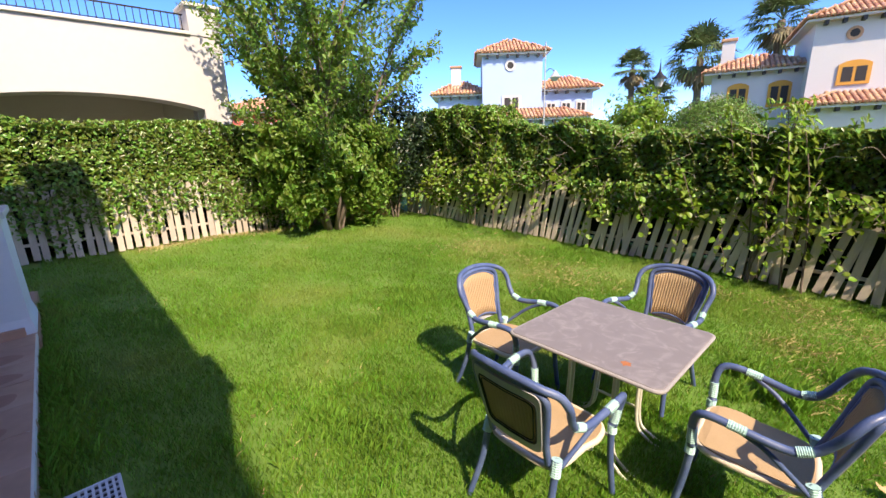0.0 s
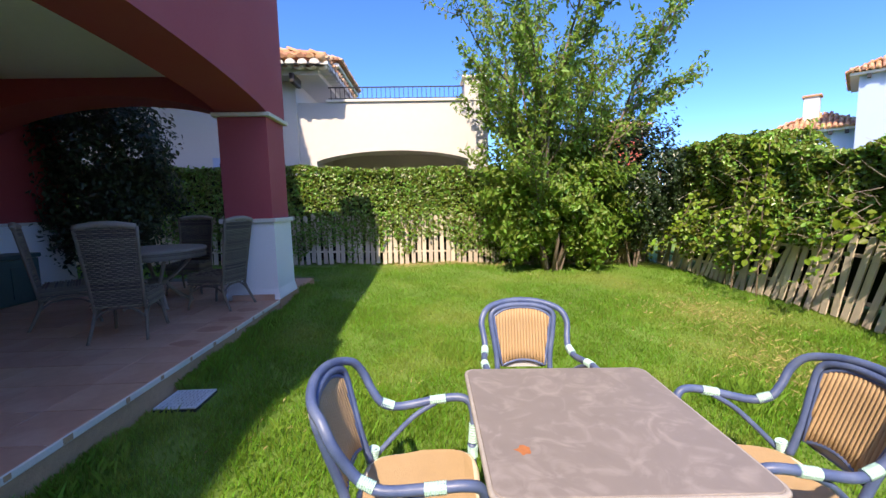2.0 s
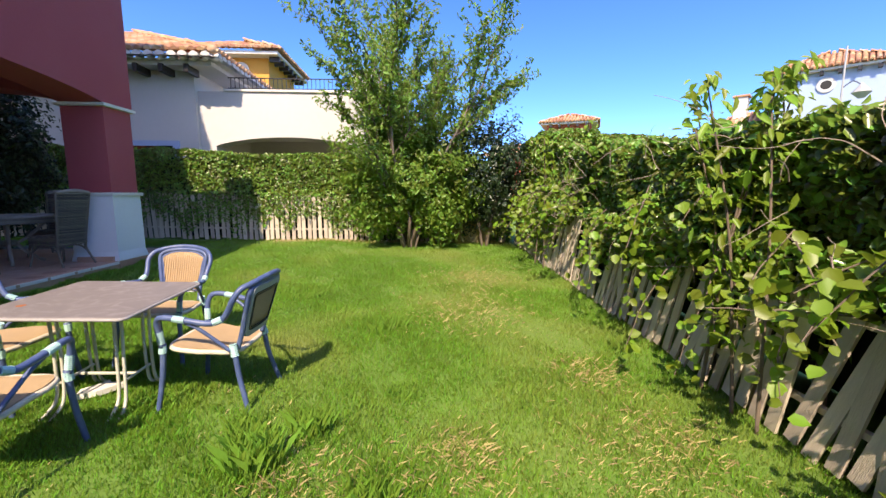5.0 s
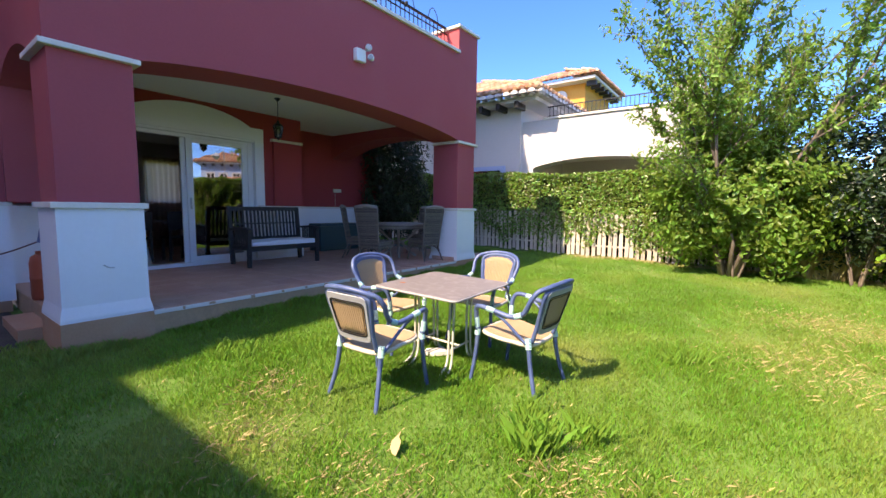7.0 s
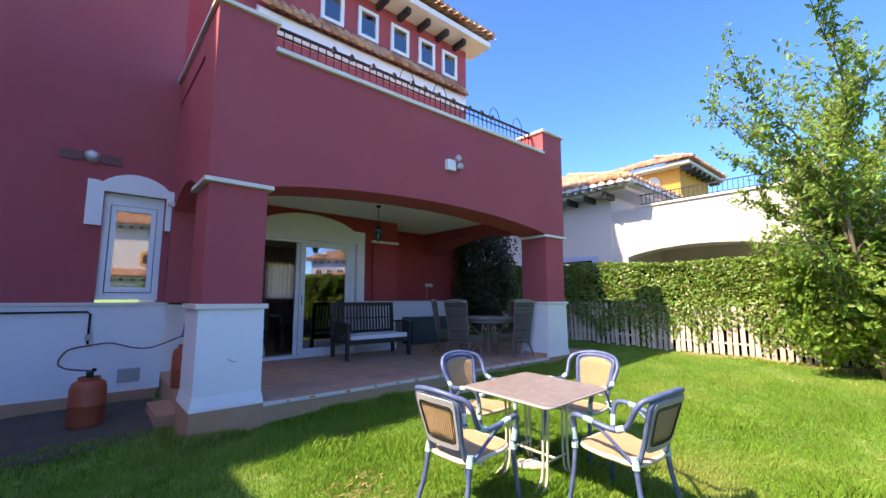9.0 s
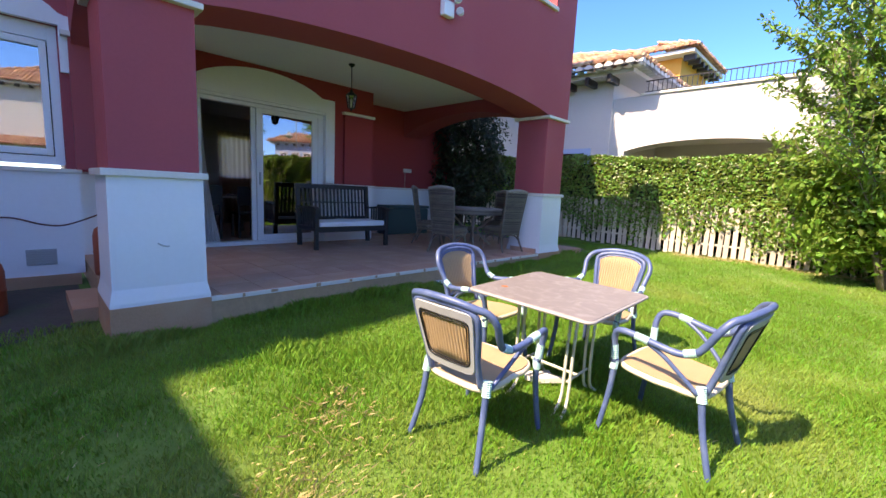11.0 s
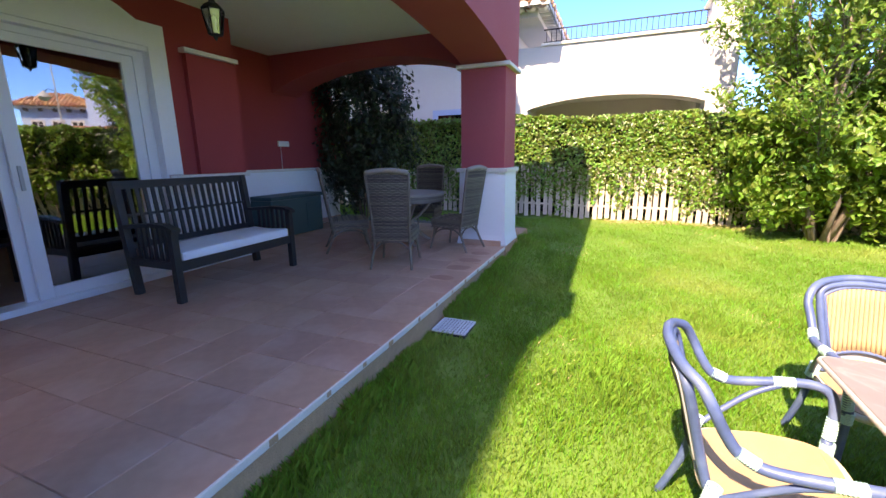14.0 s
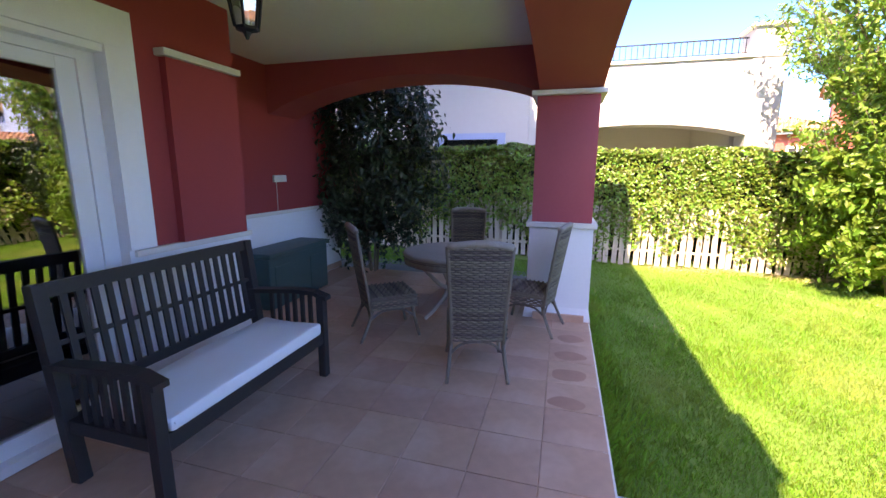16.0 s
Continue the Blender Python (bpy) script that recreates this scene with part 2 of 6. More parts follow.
# ---- building tools ----
def link_mesh(name, bm, mat, parent=None, label="", smooth=False):
    me = bpy.data.meshes.new(name)
    bmesh.ops.recalc_face_normals(bm, faces=bm.faces)
    bm.to_mesh(me)
    bm.free()
    me.materials.append(mat)
    if smooth:
        me.polygons.foreach_set("use_smooth", [True] * len(me.polygons))
    ob = new(name, me)
    ob.parent = parent
    if label:
        tagged(ob, label)
    return ob


def part(name, bm, mat, parent, label="", smooth=False):
    return link_mesh(name, bm, mat, parent, label, smooth)


def thing(name, label, category, group="", at=None):
    ob = new(name)
    ob.empty_display_size = 0.1
    if at is not None:
        ob.matrix_basis = at
    return tagged(ob, label, category, group)


def structure(name, bm, mat, label="", parent=None, smooth=False):
    ob = link_mesh(name, bm, mat, parent, "", smooth)
    return tagged(ob, label, name.split("_")[0] if not parent else "", "", "structure") if not parent else ob


def box(bm, x0, x1, y0, y1, z0, z1, bevel=0.0, m=None):
    tmp = bmesh.new()
    vs = [tmp.verts.new((x, y, z)) for x in (x0, x1) for y in (y0, y1) for z in (z0, z1)]
    for f in ((0, 1, 3, 2), (4, 6, 7, 5), (0, 4, 5, 1), (2, 3, 7, 6), (0, 2, 6, 4), (1, 5, 7, 3)):
        tmp.faces.new([vs[i] for i in f])
    bmesh.ops.recalc_face_normals(tmp, faces=tmp.faces)
    if bevel:
        bmesh.ops.bevel(tmp, geom=list(tmp.edges), offset=bevel, segments=2, affect="EDGES", profile=0.6)
    merge(bm, tmp, m)
    return bm


def merge(bm, tmp, m=None):
    if m is not None:
        bmesh.ops.transform(tmp, matrix=m, verts=tmp.verts)
    lookup = {v: bm.verts.new(v.co) for v in tmp.verts}
    for f in tmp.faces:
        bm.faces.new([lookup[v] for v in f.verts])
    tmp.free()


def boxed(*args, **kw):
    return box(bmesh.new(), *args, **kw)


def prism(bm, outline, axis, a, b):
    """An outline of (s, z) pairs drawn through from a to b along the x or y axis."""
    def spot(s, z, d):
        return (d, s, z) if axis == "x" else (s, d, z)
    va = [bm.verts.new(spot(s, z, a)) for s, z in outline]
    vb = [bm.verts.new(spot(s, z, b)) for s, z in outline]
    n = len(outline)
    caps = [bm.faces.new(va), bm.faces.new(vb[::-1])]
    for i in range(n):
        bm.faces.new((va[i], vb[i], vb[(i + 1) % n], va[(i + 1) % n]))
    for f in caps:
        f.normal_update()
    bmesh.ops.triangulate(bm, faces=caps)
    return bm


def arch(s0, z0, s1, z1, apex, n=18):
    """Points of a flat arch from (s0, z0) to (s1, z1)."""
    out = []
    for i in range(n + 1):
        u = i / n
        base = z0 + (z1 - z0) * u
        out.append((s0 + (s1 - s0) * u, base + (apex - (z0 + z1) / 2) * (1 - (2 * u - 1) ** 2) ** 0.85))
    return out


def smooth_path(points, steps=6):
    """A Catmull-Rom curve through the points."""
    pts = [Vector(p) for p in points]
    out = []
    for i in range(len(pts) - 1):
        p0, p1, p2, p3 = pts[max(i - 1, 0)], pts[i], pts[i + 1], pts[min(i + 2, len(pts) - 1)]
        for k in range(steps):
            t = k / steps
            out.append(0.5 * (2 * p1 + (p2 - p0) * t + (2 * p0 - 5 * p1 + 4 * p2 - p3) * t * t + (3 * p1 - p0 - 3 * p2 + p3) * t ** 3))
    out.append(pts[-1])
    return out


def tube(bm, points, r, seg=8, r_end=None, closed=False):
    pts = [Vector(p) for p in points]
    n = len(pts)
    rings, side = [], None
    for i, p in enumerate(pts):
        a = pts[(i - 1) % n] if (closed or i) else p
        b = pts[(i + 1) % n] if (closed or i < n - 1) else p
        t = (b - a).normalized() if (b - a).length > 1e-9 else Vector((0, 0, 1))
        if side is None:
            side = t.orthogonal().normalized()
        side = (side - t * side.dot(t)).normalized()
        up = t.cross(side)
        rr = r if r_end is None else r + (r_end - r) * i / max(n - 1, 1)
        rings.append([bm.verts.new(p + (side * math.cos(k * 2 * math.pi / seg) + up * math.sin(k * 2 * math.pi / seg)) * rr) for k in range(seg)])
    for i in range(n if closed else n - 1):
        r0, r1 = rings[i], rings[(i + 1) % n]
        for k in range(seg):
            bm.faces.new((r0[k], r0[(k + 1) % seg], r1[(k + 1) % seg], r1[k]))
    if not closed:
        bm.faces.new(rings[0][::-1])
        bm.faces.new(rings[-1])
    return bm


def lathe(bm, profile, seg=24, m=None):
    """Turns a profile of (radius, z) about the z axis."""
    tmp = bmesh.new()
    rings = [[tmp.verts.new((r * math.cos(k * 2 * math.pi / seg), r * math.sin(k * 2 * math.pi / seg), z)) for k in range(seg)] for r, z in profile]
    for r0, r1 in zip(rings, rings[1:]):
        for k in range(seg):
            tmp.faces.new((r0[k], r0[(k + 1) % seg], r1[(k + 1) % seg], r1[k]))
    tmp.faces.new(rings[0][::-1])
    tmp.faces.new(rings[-1])
    merge(bm, tmp, m)
    return bm


def array_mesh(name, verts, faces, mat, parent=None):
    """One mesh out of arrays: verts n x 3, faces m x 4 (or m x 3)."""
    me = bpy.data.meshes.new(name)
    k = faces.shape[1]
    me.vertices.add(len(verts))
    me.vertices.foreach_set("co", verts.astype(np.float32).ravel())
    me.loops.add(faces.size)
    me.loops.foreach_set("vertex_index", faces.astype(np.int32).ravel())
    me.polygons.add(len(faces))
    me.polygons.foreach_set("loop_start", np.arange(0, faces.size, k, dtype=np.int32))
    me.polygons.foreach_set("loop_total", np.full(len(faces), k, dtype=np.int32))
    me.update(calc_edges=True)
    me.materials.append(mat)
    ob = new(name, me)
    ob.parent = parent
    return ob


def leaf_arrays(rng, where, facing, size, droop=0.3, slim=0.5, spread=0.6):
    """Kite-shaped leaves, one at each place, facing roughly along facing (n x 3)."""
    n = len(where)
    f = facing + rng.normal(0, spread, (n, 3))
    f /= np.linalg.norm(f, axis=1, keepdims=True) + 1e-9
    d = rng.normal(0, 1, (n, 3))
    d[:, 2] -= droop * 2
    d -= f * (d * f).sum(1, keepdims=True)
    d /= np.linalg.norm(d, axis=1, keepdims=True) + 1e-9
    s = np.cross(f, d)
    length = size * rng.uniform(0.55, 1.35, (n, 1))
    w = length * slim * 0.5
    a = where - d * length * 0.5
    fold, curl = f * length * 0.09, f * length * 0.12
    b1, b2 = where + s * w * 0.95 + fold - d * length * 0.22, where + s * w * 0.85 + fold * 0.8 + d * length * 0.16 - curl * 0.2
    e1, e2 = where - s * w * 0.95 + fold - d * length * 0.22, where - s * w * 0.85 + fold * 0.8 + d * length * 0.16 - curl * 0.2
    c = where + d * length * 0.5 - curl
    verts = np.stack([a, b1, b2, c, e2, e1], 1).reshape(-1, 3)
    k = 6 * np.arange(n)[:, None]
    faces = np.concatenate([k + np.array([[0, 1, 2, 3]]), k + np.array([[0, 3, 4, 5]])], 0)
    return verts, faces


def lawn_height(x, y):
    """The lawn falls gently away from the house and rises towards the far fence."""
    x, y = np.clip(x, -8, 8), np.clip(y, -10, 11)
    return -0.29 - 0.0255 * x + 0.025 * y + 0.012 * np.sin(1.7 * x + 0.6) * np.sin(1.3 * y) + 0.008 * np.sin(3.1 * x + 2.2 * y)


def ground_z(x, y):
    return float(lawn_height(np.array(float(x)), np.array(float(y))))


# ---- ground ----
def ground_sheet():
    xs = np.concatenate([[-3000, -300, -60, -20], np.arange(-9, 9.01, 0.25), [14, 30, 80, 300, 3000]])
    ys = np.concatenate([[-3000, -300, -60, -20], np.arange(-10, 11.51, 0.25), [16, 30, 80, 300, 3000]])
    gx, gy = np.meshgrid(xs, ys, indexing="ij")
    verts = np.stack([gx, gy, lawn_height(gx, gy)], -1).reshape(-1, 3)
    i, j = np.meshgrid(np.arange(len(xs) - 1), np.arange(len(ys) - 1), indexing="ij")
    k = (i * len(ys) + j).ravel()
    ob = array_mesh("ground", verts, np.stack([k, k + len(ys), k + len(ys) + 1, k + 1], 1), SOIL)
    return tagged(ob, "green garden lawn ground sloping gently from the house", "ground", "", "structure")


ground_sheet()

# ---- the red house ----
FRONT, COL, CEIL = 0.0, 0.66, 2.88
Y0, Y1 = -0.60, 6.12          # the porch from outer side to outer side
WALL_X, RECESS_X, SIDE_X = -3.06, -3.97, -2.40


def column(name, y0, y1, label):
    top = thing(name, label, "column")
    top["kind"] = "structure"
    x0, x1 = -COL - 0.02, -0.02
    bm = bmesh.new()
    rings = []
    for g, z in ((0.028, 0.0), (0.028, 0.03), (0.006, 0.14), (0.0, 1.02)):
        rings.append([bm.verts.new(p) for p in ((x0 - g, y0 - g, z), (x1 + g, y0 - g, z), (x1 + g, y1 + g, z), (x0 - g, y1 + g, z))])
    for a, b in zip(rings, rings[1:]):
        for k in range(4):
            bm.faces.new((a[k], a[(k + 1) % 4], b[(k + 1) % 4], b[k]))
    bm.faces.new(rings[0][::-1]), bm.faces.new(rings[-1])
    part("base", bm, WHITE, top, "white rendered base")
    part("ledge", boxed(x0 - 0.035, x1 + 0.035, y0 - 0.035, y1 + 0.035, 1.02, 1.075, bevel=0.008), STONE, top, "pale stone ledge")
    part("shaft", boxed(x0 + 0.02, x1 - 0.02, y0 + 0.02, y1 - 0.02, 1.075, 2.375, bevel=0.006), RED, top, "dark red rendered shaft")
    part("cap", boxed(x0 - 0.035, x1 + 0.04, y0 - 0.035, y1 + 0.035, 2.375, 2.425, bevel=0.01), STONE, top, "pale stone cap")
    return top


near_col = column("column_1", Y0, 0.05, "red porch column with white base and stone ledges")
far_col = column("column_2", 5.47, Y1, "red porch column with white base and stone ledges")
for y0, y1 in ((Y0, 0.05), (5.47, Y1)):
    structure("plinth", boxed(-COL - 0.05, 0.012, y0 - 0.03, y1 + 0.03, -0.7, -0.001), PLINTH, "brown rendered plinth under the column")

# front wall above the porch, with its flat arch
outline = [(Y0, 2.425)] + arch(0.03, 2.425, 5.49, 2.425, 2.64) + [(Y1, 2.425), (Y1, 4.09), (Y0, 4.09)]
structure("wall_front", prism(bmesh.new(), outline, "x", -0.02, -0.64), RED, "dark red rendered porch front with a wide flat arch")
outline = [(RECESS_X, 2.30)] + arch(RECESS_X + 0.02, 2.30, -COL, 2.425, 2.66) + [(-0.645, 2.425), (-0.645, 4.09), (RECESS_X, 4.09)]
structure("wall_far_side", prism(bmesh.new(), outline, "y", 5.50, 6.10), RED, "dark red rendered side arch of the porch")
outline = [(SIDE_X, 2.42)] + arch(SIDE_X + 0.12, 2.42, -COL, 2.425, 2.66) + [(-0.645, 2.425), (-0.645, 4.09), (SIDE_X, 4.09)]
structure("wall_near_side", prism(bmesh.new(), outline, "y", -0.58, 0.0), RED, "dark red rendered side arch of the porch")
structure("ceiling", boxed(-4.2, -0.641, 0.001, 5.499, CEIL, CEIL + 0.15), CREAM, "cream painted porch ceiling")
structure("floor_balcony", boxed(-4.2, -0.641, -0.55, 6.09, 3.05, 3.2), GROUT, "balcony floor slab")


def house_wall():
    """The wall with the sliding door: three pieces round the opening, the pilaster bay and the recessed end."""
    w, r = WALL_X, RECESS_X
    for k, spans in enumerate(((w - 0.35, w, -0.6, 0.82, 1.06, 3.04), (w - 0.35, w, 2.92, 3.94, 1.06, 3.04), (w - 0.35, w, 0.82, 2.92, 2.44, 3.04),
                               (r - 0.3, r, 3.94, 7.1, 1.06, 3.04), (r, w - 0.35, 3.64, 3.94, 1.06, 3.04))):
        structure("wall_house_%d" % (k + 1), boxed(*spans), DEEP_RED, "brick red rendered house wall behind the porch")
    bm = bmesh.new()
    box(bm, WALL_X - 0.35, WALL_X + 0.012, -0.6, 0.82, -0.3, 1.03)
    box(bm, WALL_X - 0.35, WALL_X + 0.012, 2.92, 3.952, -0.3, 1.03)
    box(bm, RECESS_X - 0.3, RECESS_X + 0.012, 3.953, 7.1, -0.3, 1.03)
    box(bm, RECESS_X, WALL_X - 0.35, 3.64, 3.952, -0.3, 1.03)
    structure("wall_wainscot", bm, WHITE, "white rendered lower house wall")
    bm = bmesh.new()
    box(bm, WALL_X - 0.02, WALL_X + 0.045, 2.92, 3.975, 1.03, 1.075, bevel=0.006)
    box(bm, RECESS_X - 0.02, RECESS_X + 0.04, 3.976, 7.1, 1.03, 1.075, bevel=0.006)
    box(bm, WALL_X - 0.36, WALL_X - 0.021, 3.952, 3.98, 1.03, 1.075)
    structure("trim_ledge", bm, STONE, "pale stone ledge along the wall")
    bm = bmesh.new()
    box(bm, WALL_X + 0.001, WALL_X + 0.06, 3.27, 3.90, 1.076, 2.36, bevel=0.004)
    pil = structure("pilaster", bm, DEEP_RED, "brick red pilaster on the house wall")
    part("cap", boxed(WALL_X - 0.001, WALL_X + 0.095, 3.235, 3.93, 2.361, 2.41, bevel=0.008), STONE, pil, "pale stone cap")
    structure("baseboard", boxed(RECESS_X + 0.013, RECESS_X + 0.023, 3.96, 7.1, 0.0, 0.09), TERRACOTTA, "terracotta skirting tile")
    structure("baseboard_column", boxed(-0.6, -0.06, 5.40, 5.438, 0.0, 0.075), TERRACOTTA, "terracotta skirting at the column foot")


house_wall()


def sliding_door():
    """White framed sliding glass door in an arched white surround, with the roller shutter box above."""
    door = thing("door_1", "white framed sliding glass patio door, half open, arched surround", "door")
    door["kind"] = "structure"
    s = WALL_X + 0.045
    top = [(0.60, 2.56), (0.80, 2.56)] + arch(0.81, 2.565, 2.80, 2.565, 2.81, 16) + [(2.81, 2.56), (3.065, 2.56), (3.065, 2.335), (0.60, 2.335)]
    part("surround_head", prism(bmesh.new(), top[::-1], "x", WALL_X - 0.10, s), WHITE, door, "cream arched surround head")
    part("head_step", boxed(WALL_X - 0.10, s - 0.022, 0.82, 2.90, 2.29, 2.334), WHITE, door)
    part("surround_jamb", boxed(WALL_X - 0.05, s, 2.885, 3.065, 1.08, 2.334), WHITE, door)
    part("surround_jamb", boxed(WALL_X - 0.05, s, 0.60, 0.82, 1.08, 2.334), WHITE, door)
    part("reveal", boxed(-3.42, WALL_X + 0.02, 2.888, 2.921, 0.0, 2.289), WHITE, door)
    part("reveal", boxed(-3.42, WALL_X + 0.02, 0.819, 0.84, 0.0, 2.289), WHITE, door)
    part("lintel", boxed(-3.42, WALL_X - 0.101, 0.82, 2.92, 2.29, 2.438), WHITE, door)
    part("track", boxed(-3.28, -3.07, 0.841, 2.887, 0.0, 0.06, bevel=0.006), PVC, door, "white sill track")
    part("frame", boxed(-3.25, -3.12, 0.841, 0.885, 0.06, 2.289), PVC, door)
    part("frame", boxed(-3.25, -3.12, 2.79, 2.887, 0.06, 2.289), PVC, door)
    part("frame", boxed(-3.25, -3.12, 0.885, 2.79, 2.235, 2.289), PVC, door)
    for y0, y1, x in ((1.63, 2.70, -3.205), (1.70, 2.789, -3.155)):
        panel = part("panel", boxed(x - 0.02, x + 0.02, y0, y0 + 0.105, 0.061, 2.234, bevel=0.006), PVC, door, "white sliding panel")
        part("stile", boxed(x - 0.02, x + 0.02, y1 - 0.105, y1, 0.061, 2.234, bevel=0.006), PVC, panel)
        part("rail", boxed(x - 0.02, x + 0.02, y0 + 0.105, y1 - 0.105, 0.061, 0.16, bevel=0.004), PVC, panel)
        part("rail", boxed(x - 0.02, x + 0.02, y0 + 0.105, y1 - 0.105, 2.16, 2.234, bevel=0.004), PVC, panel)
        pane = part("pane", boxed(x - 0.004, x + 0.004, y0 + 0.105, y1 - 0.105, 0.16, 2.16), GLASS, panel, "clear glass pane")
        pane.visible_shadow = False
    part("handle", boxed(-3.134, -3.11, 1.735, 1.76, 1.0, 1.2, bevel=0.005), GREY_PLASTIC, door, "grey pull handle")


sliding_door()

# room seen through the glass
room_wall = bmesh.new()
for y0, y1, z0, z1 in ((-0.4, 2.38, 0.0, 2.6), (3.1, 3.6, 0.0, 2.6), (2.38, 3.1, 0.0, 1.15), (2.38, 3.1, 2.12, 2.6)):
    box(room_wall, -7.3, -7.2, y0, y1, z0, z1)
structure("wall_room", room_wall, INDOOR, "indoor back wall with a curtained window")
structure("wall_room_side", boxed(-7.2, -3.55, 3.45, 3.6, 0.0, 2.6), INDOOR, "dim indoor side wall")
structure("wall_room_end", boxed(-7.2, -3.55, -0.5, -0.4, 0.0, 2.6), INDOOR, "dim indoor side wall")
structure("ceiling_room", boxed(-7.3, -3.53, -0.5, 3.6, 2.6, 2.7), INDOOR, "indoor ceiling")
structure("floor_room", boxed(-7.3, -3.53, -0.5, 3.6, -0.2, 0.0), TERRACOTTA, "indoor tiled floor")


def side_window():
    """Tall white window with an arched eared surround on the side wall."""
    structure("wall_side_lower", boxed(SIDE_X - 0.3, SIDE_X + 0.012, -7.0, -0.58, -0.12, 1.03), WHITE, "white rendered lower house wall")
    structure("plinth_side", boxed(SIDE_X - 0.3, SIDE_X + 0.03, -7.0, -0.62, -0.8, -0.12), PLINTH, "brown rendered plinth of the house")
    structure("trim_side", boxed(SIDE_X - 0.02, SIDE_X + 0.045, -7.0, -0.55, 1.03, 1.075, bevel=0.006), STONE, "pale stone ledge along the wall")
    bm = bmesh.new()
    box(bm, SIDE_X - 0.3, SIDE_X, -7.0, -1.38, 1.06, 7.2)
    box(bm, SIDE_X - 0.3, SIDE_X, -0.68, -0.58, 1.06, 7.2)
    box(bm, SIDE_X - 0.3, SIDE_X, -1.38, -0.68, 2.60, 7.2)
    structure("wall_side_upper", bm, RED, "dark red rendered house wall")
    structure("pilaster_side", boxed(SIDE_X + 0.001, SIDE_X + 0.10, -0.60, -0.28, 1.076, 2.485, bevel=0.004), RED, "dark red pilaster")
    structure("trim_pilaster_side", boxed(SIDE_X - 0.001, SIDE_X + 0.14, -0.66, -0.24, 2.486, 2.54, bevel=0.008), STONE, "pale stone cap of the pilaster")
    win = thing("window_1", "white framed window with an arched eared surround", "window", "", Matrix.Translation((0, 0.04, 0.035)))
    win["kind"] = "structure"
    s0, s1 = SIDE_X - 0.02, SIDE_X + 0.05
    head = [(-1.61, 2.08), (-1.43, 2.08), (-1.43, 2.56), (-0.71, 2.56), (-0.71, 2.08), (-0.56, 2.08), (-0.56, 2.66), (-0.66, 2.67)]
    head += arch(-0.70, 2.68, -1.46, 2.68, 2.84, 12) + [(-1.50, 2.70), (-1.61, 2.70)]
    part("surround", prism(bmesh.new(), head, "x", s0, s1), WHITE, win, "white eared surround")
    x = SIDE_X - 0.10
    frame_bm = bmesh.new()
    for y0, y1, z0, z1 in ((-1.42, -1.34, 1.08, 2.56), (-0.80, -0.72, 1.08, 2.56), (-1.34, -0.80, 1.08, 1.17), (-1.34, -0.80, 2.40, 2.56)):
        box(frame_bm, x - 0.05, x + 0.03, y0, y1, z0, z1, bevel=0.004)
    part("window_frame", frame_bm, PVC, win, "white plastic frame")
    sash = bmesh.new()
    for y0, y1, z0, z1 in ((-1.33, -1.27, 1.18, 2.39), (-0.87, -0.81, 1.18, 2.39), (-1.27, -0.87, 1.18, 1.25), (-1.27, -0.87, 2.32, 2.39)):
        box(sash, x - 0.03, x + 0.045, y0, y1, z0, z1, bevel=0.006)
    part("sash", sash, PVC, win)
    part("pane", boxed(x - 0.002, x + 0.006, -1.27, -0.87, 1.25, 2.32), GLASS, win)
    # panel just behind the glass, its near-black stands in for the unlit room
    part("backing", boxed(x - 0.2, x - 0.19, -1.41, -0.73, 1.09, 2.55), UNLIT_BLACK, win, "near-black panel for the unlit room")


side_window()


